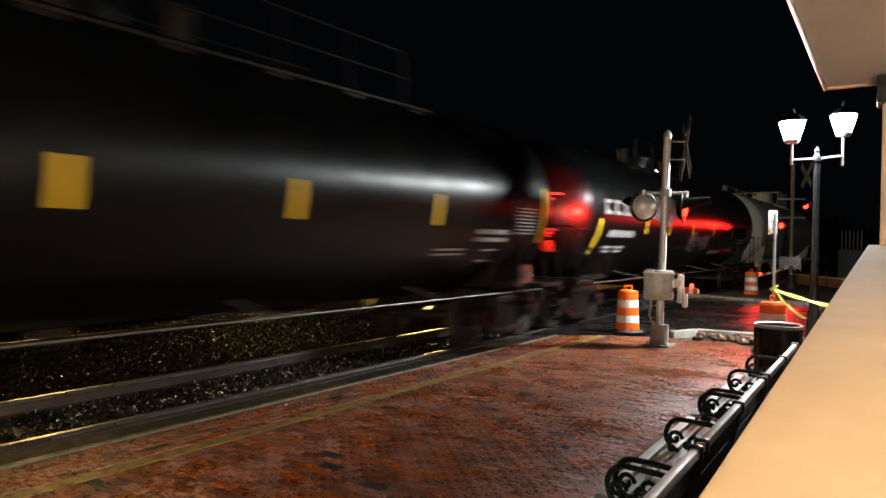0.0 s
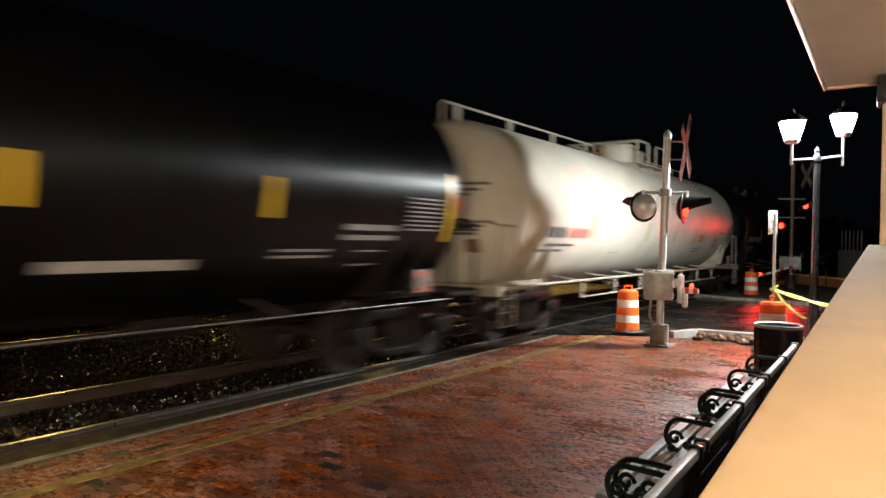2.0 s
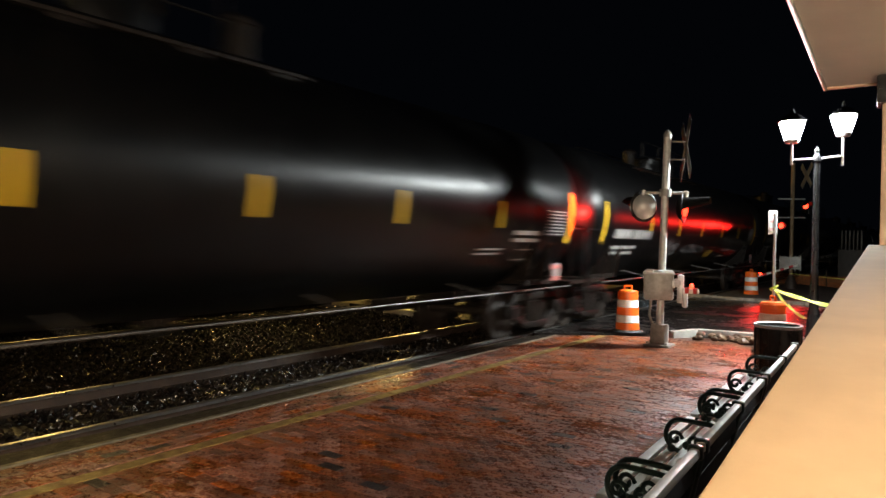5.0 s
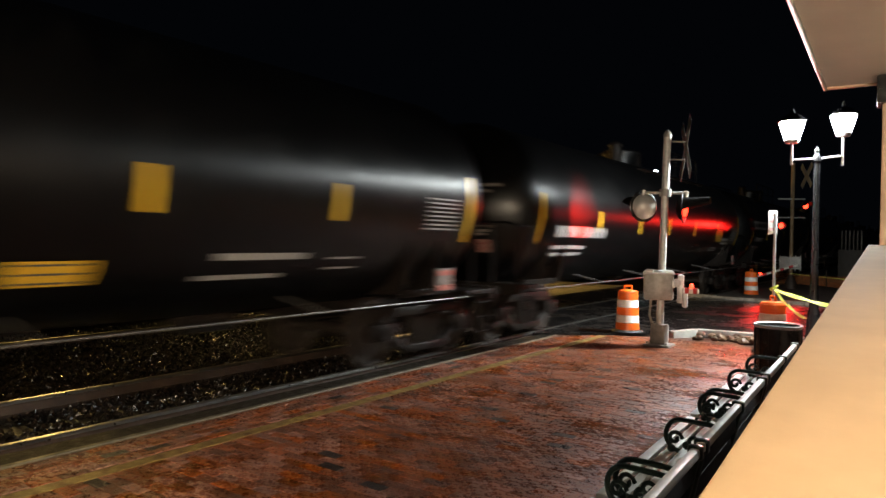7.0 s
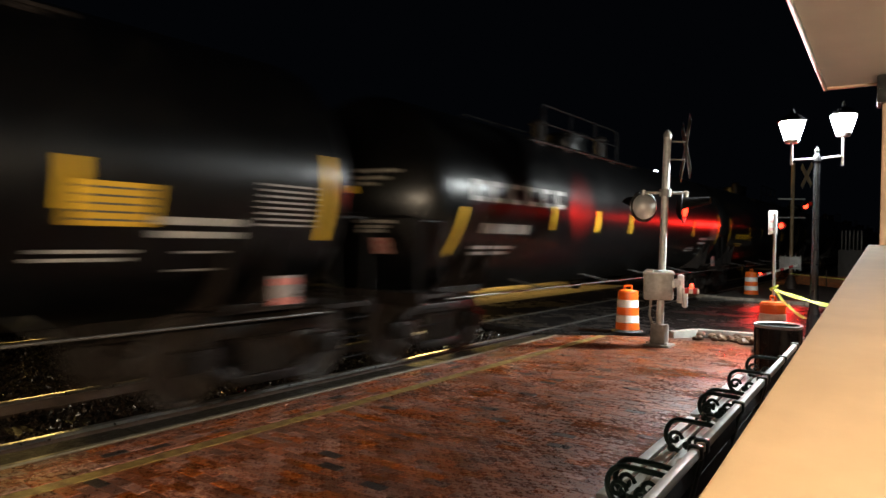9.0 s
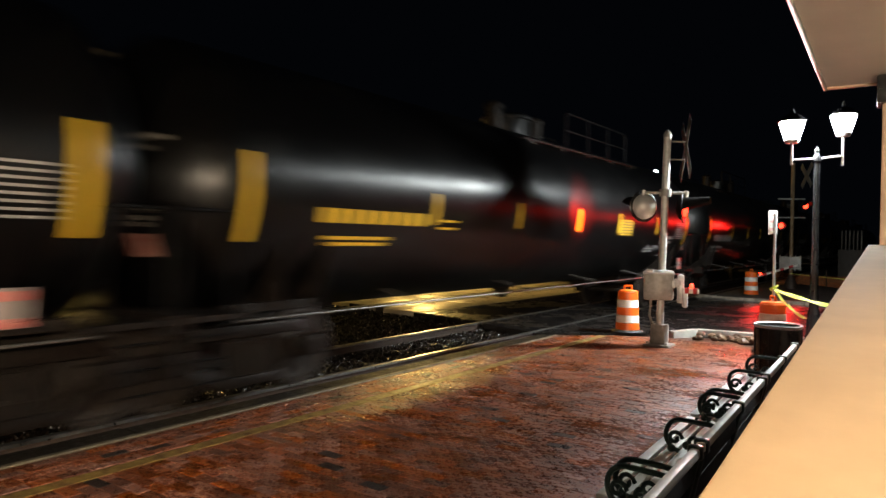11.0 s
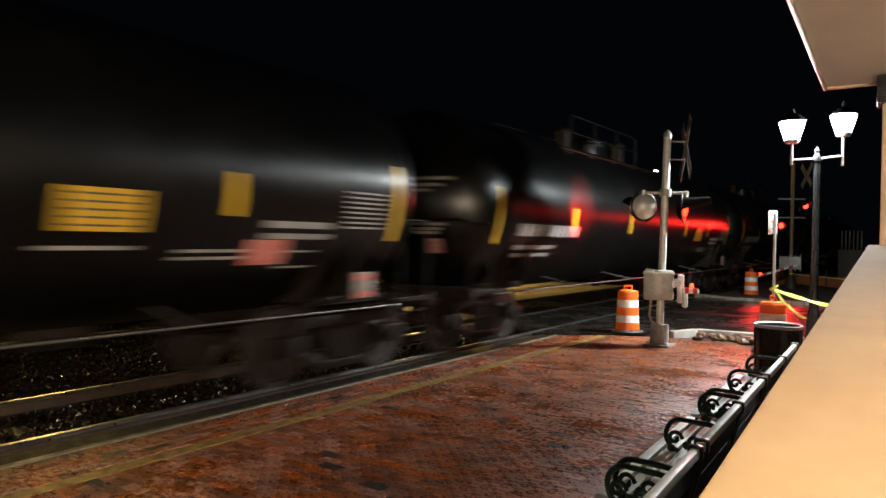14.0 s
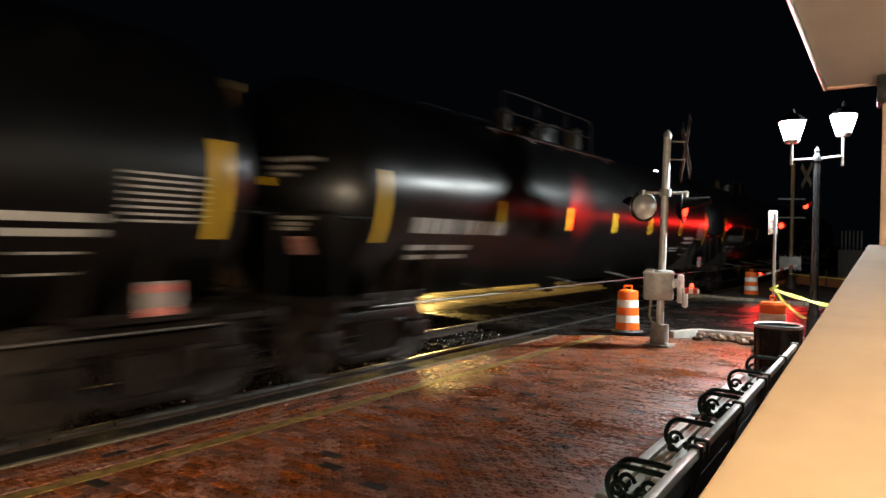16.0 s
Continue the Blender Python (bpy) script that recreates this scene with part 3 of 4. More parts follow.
def bench(m):
    b = thing("bench", "dark green iron bench with pale slats and scrolled arms", "bench", group="benches along the platform")
    b.matrix_world = m
    # local: y along the bench, x towards its back
    for i, (x, z) in enumerate(((-0.405, 0.445), (-0.325, 0.438), (-0.245, 0.434), (-0.165, 0.432), (-0.085, 0.436))):
        part("seat_slat", box(B(), x - 0.030, x + 0.030, 0, 1.86, z - 0.016, z + 0.012, 0.006), SLAT, b)
    for i, (x, z) in enumerate(((0.02, 0.55), (0.045, 0.68))):
        part("back_slat", box(B(), x - 0.013, x + 0.013, 0, 1.86, z - 0.045, z + 0.045, 0.005), SHADED_SLAT, b)
    part("back_slat", box(B(), 0.045, 0.088, 0, 1.86, 0.755, 0.80, 0.01), SLAT, b, "broad pale top slat")
    for y in (0.03, 0.95, 1.83):
        fr = part("iron_frame", tube(B(), [(-0.42, y, 0.0), (-0.39, y, 0.20), (-0.43, y, 0.41), (-0.02, y, 0.41), (0.0, y, 0.43), (0.075, y, 0.78)], 0.017, 8), GREEN_IRON, b)
        part("rear_leg", tube(B(), [(-0.04, y, 0.41), (0.02, y, 0.2), (0.07, y, 0.0)], 0.017, 8), GREEN_IRON, fr)
        pts = [(0.055, y, 0.625), (-0.10, y, 0.645), (-0.20, y, 0.650)]
        for k in range(9):
            a = radians(90 + 22 * k)
            pts.append((-0.255 + 0.09 * math.cos(a), y, 0.555 + 0.097 * math.sin(a)))
        part("arm", tube(B(), pts, 0.015, 8), GREEN_IRON, fr, "scrolled iron arm")
        for cx, cz, r0 in ((-0.29, 0.535, 0.045), (-0.18, 0.52, 0.04)):
            sp = [(cx + r0 * (1 - k / 14) * math.cos(radians(40 * k)), y, cz + r0 * (1 - k / 14) * math.sin(radians(40 * k))) for k in range(11)]
            part("scroll", tube(B(), sp, 0.012, 6), GREEN_IRON, fr)
        for p in ((-0.22, y, 0.50), (-0.31, y, 0.47), (-0.12, y, 0.47)):
            bm = B()
            bmesh.ops.create_icosphere(bm, subdivisions=2, radius=0.026, matrix=Matrix.Translation(p))
            part("rosette", bm, GREEN_IRON, fr)
        part("finial", box(B(), 0.03, 0.10, y - 0.022, y + 0.022, 0.745, 0.812, 0.014), GREEN_IRON, fr)
    return b


LEAN = 2.2
first = bench(pose(-0.90, 3.24, 0, 0, 0, LEAN))
for y in (1.32, 5.19):
    copy_thing(first, pose(-0.90 - (y - 3.24) * math.tan(radians(LEAN)), y, 0, 0, 0, LEAN))

# ---- lamp post ----
post = thing("street_lamp", "black lamp post with two glowing lanterns", "street lamp", (-1.57, 13.27, 0))
part("pole", lathe(B(), [(0.16, 0.0), (0.16, 0.10), (0.12, 0.16), (0.10, 0.55), (0.075, 0.62), (0.062, 1.2), (0.068, 1.22), (0.058, 1.25), (0.05, 3.15), (0.07, 3.17), (0.07, 3.24), (0.03, 3.30), (0.045, 3.35), (0.01, 3.42)], 20), BLACK_PAINT, post)
lx, ly, lz = LAMP_L[0] + 1.57, LAMP_L[1] - 13.27, LAMP_L[2]
rx_, ry_, rz_ = LAMP_R[0] + 1.57, LAMP_R[1] - 13.27, LAMP_R[2]
part("cross_bar", tube(B(), [(lx, ly, 3.19), (0, 0, 3.21), (rx_, ry_, 3.27)], 0.02, 8), GALV, post)
for x, y, z in ((lx, ly, lz), (rx_, ry_, rz_)):
    m = Matrix.Translation((x, y, z))
    part("stem", rod(B(), (x, y, 3.10), (x, y, z - 0.24), 0.024, None, 10), GALV, post)
    lan = part("lantern", lathe(B(), [(0.10, -0.26), (0.13, -0.21), (0.125, -0.19), (0.05, -0.185)], 8, "Z", m), GALV, post)
    g = part("glass", lathe(B(), [(0.12, -0.19), (0.205, 0.09), (0.20, 0.10), (0.02, 0.105)], 8, "Z", m), LANTERN_GLOW, lan, "glowing white lantern glass")
    g.visible_shadow = False
    part("roof", lathe(B(), [(0.225, 0.11), (0.23, 0.125), (0.12, 0.22), (0.05, 0.25), (0.03, 0.31), (0.012, 0.36)], 8, "Z", m), BLACK_PAINT, lan)

# ---- sign, tape ----
sign = thing("sign_post", "narrow white sign on a pale metal post", "sign", (-2.19, 13.16, 0))
part("post", rod(B(), (0, 0, 0), (0.0, 0.0, 2.27), 0.026, None, 10), GALV, sign)
plate = part("plate", box(B(), -0.004, 0.004, -0.10, 0.10, 1.90, 2.32, 0.002), SIGN_WHITE, sign)
plate.matrix_basis = pose(-0.03, -0.03, 0, 0, 0, -35)
for i, z in enumerate((2.26, 2.14, 2.0)):
    part("ink_bar", box(B(), 0.005, 0.007, -0.075, 0.075, z - 0.03, z + 0.015), SIGN_PINK, plate)


def tape(name, pts, w, label):
    bm = B()
    prev = None
    for i, p in enumerate(pts):
        p = Vector(p)
        tw = 0.9 + 0.4 * math.sin(i * 0.9)
        o = Vector((0.92 * w * math.sin(tw), 0.39 * w * math.sin(tw), w * math.cos(tw)))
        cur = [bm.verts.new(p - o / 2), bm.verts.new(p + o / 2), bm.verts.new(p + o / 2 + Vector((0, 0.003, 0))), bm.verts.new(p - o / 2 + Vector((0, 0.003, 0)))]
        if prev:
            for k in range(4):
                bm.faces.new((prev[k], prev[(k + 1) % 4], cur[(k + 1) % 4], cur[k]))
        prev = cur
    return tagged(part(name, bm, TAPE), label, "tape")


def sag(a, b, n, drop):
    return [tuple(Vector(a).lerp(Vector(b), i / n) - Vector((0, 0, drop * 4 * (i / n) * (1 - i / n)))) for i in range(n + 1)]


tape("caution_tape", sag((-2.16, 13.12, 0.93), (-0.75, 9.8, 0.92), 16, 0.03), 0.06, "yellow caution tape tied to a sign post")
tape("caution_tape", sag((-2.18, 13.2, 0.95), (-1.92, 13.15, 0.62), 8, 0.04), 0.04, "loose yellow tape end on the sign post")
tape("caution_tape", sag((-4.25, 29.0, 0.62), (2.0, 27.0, 0.55), 14, 0.12), 0.035, "yellow caution tape round the far works")
tape("caution_tape", sag((-1.73, 11.6, 0.80), (-1.45, 11.4, 0.62), 8, 0.03), 0.04, "yellow caution tape trailing from a drum")
bm = B()
for k in range(7):
    tube(bm, [(-2.18 + 0.05 * math.cos(k * 0.9), 13.14 + 0.05 * math.sin(k * 0.9), 0.86 + 0.02 * k), (-2.18 + 0.06 * math.cos(k * 0.9 + 0.9), 13.14 + 0.06 * math.sin(k * 0.9 + 0.9), 0.88 + 0.02 * k)], 0.022, 6)
tagged(part("tape_knot", bm, TAPE), "knotted yellow tape round the sign post", "tape")
DIM = material("weathered_grey_paint", (0.07, 0.065, 0.06), 0.6, 0, (0.045, 0.042, 0.04), 6, 0.1, 30)
# netting in a darker orange than the drums
NET_ORANGE = material("dark_orange_netting", (0.50, 0.15, 0.02), 0.6, 0, (0.32, 0.09, 0.015), 6, 0.1, 30)
# orange netting and cabinet across the road
net = thing("safety_fence", "sagging orange plastic safety fence", "safety fence", (-5.2, 31.5, 0))
for i in range(9):
    part("fence_strand", hose(B(), [(0.0 + 0.85 * k, 0.05 * math.sin(k), 0.05 + 0.055 * i + 0.06 * math.sin(k * 1.3 + 0.2 * i)) for k in range(8)], 0.014, 5), NET_ORANGE, net)
for k in range(4):
    part("fence_stake", rod(B(), (1.9 * k, 0.02, 0), (1.9 * k, 0.02, 0.7), 0.03, None, 6), RAIL_RUST, net)
cab = thing("relay_cabinet", "grey slatted equipment cabinet in the dark", "cabinet", (-3.1, 40.0, 0.02))
part("body", box(B(), -0.55, 0.55, -0.5, 0.5, 0.0, 1.5, 0.03), DIM, cab)
for i in range(6):
    part("slat", box(B(), -0.44 + 0.17 * i, -0.36 + 0.17 * i, -0.35, -0.30, 1.5, 2.45, 0.01), DIM, cab)

# ---- canopy, column and low wall of the station ----
canopy = thing("station_canopy", "station canopy with a painted soffit and pale fascia", "canopy", (-0.63, 5.79, 0), rz=LEAN)
part("soffit", box(B(), 0.0, 5.0, -14.0, 0.0, 2.90, 3.0), SOFFIT, canopy, smooth=False)
fa = part("fascia", box(B(), -0.024, -0.002, -14.0, 0.03, 2.88, 3.10, 0.005), FASCIA, canopy, "pale metal fascia")
part("gutter_lip", box(B(), -0.05, -0.026, -14.0, 0.035, 2.965, 3.10, 0.006), FASCIA, fa)
part("fascia", box(B(), 0.0, 5.0, 0.002, 0.045, 2.885, 3.10, 0.006), COLUMN, canopy)
part("roof_deck", box(B(), -0.05, 5.0, -14.0, 0.04, 3.102, 3.16), BLACK_PAINT, canopy, smooth=False)
colm = thing("canopy_column", "tan square canopy column with a dark bracket", "column", (-0.175, 5.64, 0), rz=LEAN)
part("shaft", box(B(), -0.095, 0.095, -0.095, 0.095, 0.0, 2.70, 0.012), COLUMN, colm)
part("capital", box(B(), -0.13, 0.13, -0.13, 0.13, 2.70, 2.895, 0.015), BLACK_PAINT, colm, "dark capital")
# low ramp wall with a sloping cap
wall = thing("ramp_wall", "low dark wall with a broad tan timber cap", "low wall")


def sloped(x0, x1, y0, y1, drop0, drop1):
    """A long block under the line of the cap, which climbs gently away from the ramp's foot."""
    bm = B()
    ends = []
    for y in (y0, y1):
        top = 1.4716 + 0.04651 * y
        side = -0.1387 - 0.03488 * y
        low = 0.0 if drop1 is None else top - drop1
        ends.append([bm.verts.new((side + x, y, z)) for x, z in ((x0, top - drop0), (x1, top - drop0), (x1, low), (x0, low))])
    for k in range(4):
        bm.faces.new((ends[0][k], ends[0][(k + 1) % 4], ends[1][(k + 1) % 4], ends[1][k]))
    bm.faces.new(ends[0]), bm.faces.new(ends[1])
    bmesh.ops.recalc_face_normals(bm, faces=bm.faces)
    return bm


bm = sloped(0.0, 0.62, -3.0, 5.50, 0.0, 0.055)
bmesh.ops.bevel(bm, geom=list(bm.edges), offset=0.007, segments=2, profile=0.5, affect="EDGES")
part("cap", bm, CAP, wall, "broad tan timber cap")
part("wall_body", sloped(0.07, 0.55, -3.0, 5.44, 0.057, None), WALL, wall, smooth=False)
# the station building behind the camera
sheet("wall_station", 3.2, 3.5, -14, 5.2, -0.3, 3.0, SOFFIT, "painted timber wall of the station", "wall")

# ---- across the tracks ----
FX = -27.0
FRAME = material("dim_window_paint", (0.10, 0.09, 0.08), 0.6, 0, (0.07, 0.065, 0.06), 5)
house = thing("brick_building", "dark brick building with tall sash windows across the tracks", "building", (FX, 12.0, -0.3))
part("wall", box(B(), -6, 0, -14, 9.0, 0, 9.0), FACADE, house, smooth=False)
part("cornice", box(B(), -6.1, 0.25, -14.2, 9.2, 9.0, 9.4, 0.05), FRAME, house)
pane = mesh_of(box(B(), 0.0, 0.03, -0.25, 0.25, -0.44, 0.44), "pane", DARK_GLASS, False)
for k in range(9):
    for z in (1.7, 5.6):
        y = -12.0 + 2.35 * k
        win = part("window", box(B(), 0.003, 0.05, -0.66, 0.66, -1.05, 1.05, 0.01), FRAME, house, "dim sash window")
        win.location = (0, y, z)
        for dy in (-0.29, 0.29):
            for dz in (-0.49, 0.49):
                o = part("pane", pane, DARK_GLASS, win)
                o.location = (0.045, dy, dz)
        o = part("sill", box(B(), 0.003, 0.14, -0.78, 0.78, -1.18, -1.07, 0.01), FRAME, win)
for where, height, tag in (((-18.0, 8.0), 3.32, "old lamp post with a glowing sodium lantern"), ((-15.5, 20.4), 3.4, "tall street lamp glowing amber")):
    sl = thing("street_lamp", tag, "street lamp", (*where, -0.3))
    h = height + 0.3
    part("pole", lathe(B(), [(0.14, 0), (0.13, 0.3), (0.06, 0.5), (0.045, h - 0.35), (0.09, h - 0.28), (0.05, h - 0.24)], 14), BLACK_PAINT, sl)
    g = part("glass", lathe(B(), [(0.10, h - 0.22), (0.19, h + 0.10), (0.02, h + 0.11)], 10), SODIUM_GLOW, sl, "glowing amber lantern")
    g.visible_shadow = False
    part("roof", lathe(B(), [(0.22, h + 0.115), (0.10, h + 0.24), (0.02, h + 0.32)], 10), BLACK_PAINT, sl)
fen = thing("iron_fence", "low iron fence before the building", "fence", (-19.5, 2.0, -0.3))
for k in range(36):
    part("picket", rod(B(), (0, 0.4 * k, 0), (0, 0.4 * k, 1.1), 0.014, None, 5), BLACK_PAINT, fen)
for z in (0.25, 0.95):
    part("fence_rail", rod(B(), (0, -0.2, z), (0, 14.2, z), 0.018, None, 6), BLACK_PAINT, fen)


def bare_tree(x, y, h, seed):
    rnd = random.Random(seed)
    t = thing("tree", "small bare-branched street tree with a few leaves", "tree", (x, y, -0.3), "street trees")
    bm, lm = B(), B()

    def grow(p, d, r, n):
        q = p + d
        rod(bm, p, q, r, r * 0.7, 6)
        if n == 0:
            for k in range(8):
                c = q + Vector((rnd.gauss(0, 0.16), rnd.gauss(0, 0.16), rnd.gauss(0, 0.14)))
                u, w = Vector((rnd.gauss(0, 1), rnd.gauss(0, 1), rnd.gauss(0, 1))).normalized(), Vector((rnd.gauss(0, 1), rnd.gauss(0, 1), rnd.gauss(0, 1))).normalized()
                lm.faces.new([lm.verts.new(c + v * 0.05) for v in (u, w, -u)])
            return
        for k in range(3):
            e = (d.normalized() + Vector((rnd.gauss(0, 0.5), rnd.gauss(0, 0.5), rnd.gauss(0.1, 0.3)))).normalized() * d.length * rnd.uniform(0.6, 0.8)
            grow(q, e, r * 0.65, n - 1)

    grow(Vector((0, 0, 0)), Vector((0, 0, h * 0.38)), 0.09, 4)
    part("trunk", bm, TIE, t)
    part("crown", lm, FOLIAGE, t)


bare_tree(-18.9, 8.7, 4.4, 3)
bare_tree(-21.0, 16.5, 5.2, 4)
# a far white light down the line
fl = thing("yard_light", "far white yard light on a pole", "yard light", (-19.67, 59.8, -0.3))
part("pole", rod(B(), (0, 0, 0), (0, 0, 8.0), 0.08, 0.05, 8), BLACK_PAINT, fl)
part("lamp_head", lathe(B(), [(0.10, 8.0), (0.22, 8.1), (0.22, 8.38), (0.08, 8.5)], 12), WHITE_GLOW, fl, "glowing white lamp head")


# ---- the train ----
SPEED = 9.9
RAD, ZC = 1.52, 2.34
WHEELS = []


def cached(key, build, mat, smooth=True):
    if key not in MESHES:
        MESHES[key] = mesh_of(build(), key, mat, smooth)
    return MESHES[key]


def tank_shape(half, depth):
    prof = [(0.02, -half - depth)]
    for i in range(1, 9):
        a = i / 9 * math.pi / 2
        prof.append((RAD * math.sin(a) ** 0.9, -half - depth * math.cos(a)))
    prof.append((RAD, -half))
    for k in range(1, 24):
        prof.append((RAD, -half + 2 * half * k / 24))
    prof.append((RAD, half))
    for i in range(8, 0, -1):
        a = i / 9 * math.pi / 2
        prof.append((RAD * math.sin(a) ** 0.9, half + depth * math.cos(a)))
    prof.append((0.02, half + depth))
    return lathe(B(), prof, 72, "Y", Matrix.Translation((0, 0, ZC)))


def patch(y0, y1, z0, z1, lift=0.007, slant=0.0):
    """A thin curved sheet stuck on the platform side of the tank."""
    bm = B()
    n = max(2, int((z1 - z0) / 0.08))
    grid = []
    for i in range(n + 1):
        z = z0 + (z1 - z0) * i / n
        a = math.asin(max(-1, min(1, (z - ZC) / RAD)))
        s = slant * (z - z0)
        grid.append([bm.verts.new(((RAD + lift) * math.cos(a), y + s, ZC + (RAD + lift) * math.sin(a))) for y in (y0, y1)])
    for a, b in zip(grid, grid[1:]):
        bm.faces.new((a[0], a[1], b[1], b[0]))
    return bm


def head_patch(x0, x1, z0, z1, half, depth=0.70):
    """A thin sheet that follows the curve of the leading head."""
    bm = B()
    grid = []
    for i in range(3):
        row = []
        for k in range(5):
            x, z = x0 + (x1 - x0) * k / 4, z0 + (z1 - z0) * i / 2
            a = math.asin(min(1.0, math.hypot(x, z - ZC) / RAD) ** (1 / 0.9))
            row.append(bm.verts.new((x, -half - depth * math.cos(a) - 0.012, z)))
        grid.append(row)
    for a, b in zip(grid, grid[1:]):
        for k in range(4):
            bm.faces.new((a[k], a[k + 1], b[k + 1], b[k]))
    return bm


def truck_frame():
    bm = B()
    for s in (-1, 1):
        x = s * 0.98
        box(bm, x - 0.09, x + 0.09, -1.12, -0.66, 0.36, 0.60, 0.03)
        box(bm, x - 0.09, x + 0.09, 0.66, 1.12, 0.36, 0.60, 0.03)
        box(bm, x - 0.07, x + 0.07, -0.75, 0.75, 0.66, 0.80, 0.03)
        box(bm, x - 0.07, x + 0.07, -0.42, 0.42, 0.14, 0.26, 0.03)
        for q in (-1, 1):
            rod(bm, (x, q * 0.40, 0.20), (x, q * 0.82, 0.44), 0.07, None, 8)
            rod(bm, (x, q * 0.70, 0.74), (x, q * 0.92, 0.56), 0.07, None, 8)
            rod(bm, (x, q * 0.30, 0.24), (x, q * 0.30, 0.70), 0.05, None, 8)
        for q in (-0.16, 0.0, 0.16):
            rod(bm, (x, q, 0.26), (x, q, 0.62), 0.065, None, 10)
        for q in (-1, 1):
            rod(bm, (x + s * 0.07, q * 0.89, 0.457), (x + s * 0.13, q * 0.89, 0.457), 0.10, None, 14)
    box(bm, -1.0, 1.0, -0.18, 0.18, 0.56, 0.72, 0.03)
    return bm


def wheelset_shape():
    bm = B()
    for s in (-1, 1):
        m = pose(s * GAUGE / 2, 0, 0, 0, 90 * s, 0)
        lathe(bm, [(0.02, 0.10), (0.13, 0.10), (0.15, 0.05), (0.30, 0.0), (0.385, 0.015), (0.40, 0.055), (0.457, 0.055), (0.460, -0.035), (0.486, -0.045), (0.486, -0.07), (0.40, -0.07), (0.36, -0.03), (0.15, -0.03), (0.02, -0.06)], 28, "Z", m)
        for k in range(3):
            a = k * 2 * math.pi / 3
            rod(bm, (s * 0.807, 0.26 * math.cos(a), 0.26 * math.sin(a)), (s * 0.815, 0.26 * math.cos(a), 0.26 * math.sin(a)), 0.035, None, 8)
    rod(bm, (-0.98, 0, 0), (0.98, 0, 0), 0.075, None, 12)
    return bm


def end_platform(sign):
    """Stub sill, end deck and tank saddle of one end."""
    return box(B(), -1.50, 1.50, sign * 7.35, sign * 8.01, 0.93, 0.99, 0.01)


def stub_sill(sign):
    return box(B(), -0.42, 0.42, sign * 5.2, sign * 8.05, 0.66, 0.925, 0.02)


def end_beam(sign):
    return box(B(), -1.50, 1.50, sign * 8.015, sign * 8.12, 0.84, 1.02, 0.012)


def saddle(sign, s):
    """Cradle plates that carry one side of the tank."""
    bm = B()
    vs = [(s * 0.35, 0.95), (s * 1.25, 0.98), (s * 1.40, 1.72), (s * 1.0, 1.30)]
    for y in (6.15, 6.75):
        f = [bm.verts.new((x, sign * y, z)) for x, z in vs]
        g = [bm.verts.new((x, sign * (y + 0.03), z)) for x, z in vs]
        bm.faces.new(f), bm.faces.new(g)
        for i in range(4):
            bm.faces.new((f[i], f[(i + 1) % 4], g[(i + 1) % 4], g[i]))
    box(bm, s * 1.14, s * 1.22, sign * 6.1, sign * 7.4, 0.94, 1.04, 0.01)
    return bm


def coupler(sign):
    bm = B()
    rod(bm, (0, sign * 8.05, 0.86), (0, sign * 8.42, 0.86), 0.09, None, 8)
    box(bm, -0.14, 0.14, sign * 8.36, sign * 8.56, 0.72, 1.0, 0.03)
    rod(bm, (0.2, sign * 8.1, 0.78), (0.15, sign * 8.5, 0.45), 0.025, None, 6)
    return bm


def stile():
    return rod(B(), (1.47, 0, 0.35), (1.47, 0, 0.98), 0.014, None, 6)


def rung():
    return rod(B(), (1.47, -0.2, 0), (1.47, 0.2, 0), 0.012, None, 6)


def corner_rail(sign):
    return tube(B(), [(1.44, sign * 7.50, 0.98), (1.44, sign * 7.50, 1.90), (1.44, sign * 7.58, 1.97), (1.44, sign * 8.0, 1.97), (1.44, sign * 8.08, 1.90), (1.44, sign * 8.08, 0.98)], 0.02, 6)


def end_rail(sign):
    return tube(B(), [(-1.44, sign * 8.08, 0.98), (-1.44, sign * 8.08, 1.95), (-1.30, sign * 8.08, 2.03), (1.28, sign * 8.08, 2.03), (1.40, sign * 8.08, 1.97)], 0.018, 6)


def top_platform(s, y0, y1):
    bm = box(B(), s * 0.50, s * 0.98, y0, y1, 3.56, 3.60, 0.006)
    for k in range(5):
        y = y0 + 0.35 + (y1 - y0 - 0.7) * k / 4
        rod(bm, (s * 0.86, y, 3.40), (s * 0.86, y, 3.57), 0.03, None, 6)
        box(bm, s * 0.93, s * 0.97, y - 0.12, y + 0.12, 3.36, 3.56, 0.006)
    return bm


def top_rail(s, y0, y1):
    x = s * 0.92
    bm = tube(B(), [(x, y0, 3.58), (x, y0, 4.24), (x, y0 + 0.1, 4.31), (x, y1 - 0.1, 4.31), (x, y1, 4.24), (x, y1, 3.58)], 0.019, 6)
    rod(bm, (x, y0, 3.96), (x, y1, 3.96), 0.015, None, 6)
    for k in (1, 2):
        rod(bm, (x, y0 + (y1 - y0) * k / 3, 3.58), (x, y0 + (y1 - y0) * k / 3, 4.31), 0.017, None, 6)
    return bm


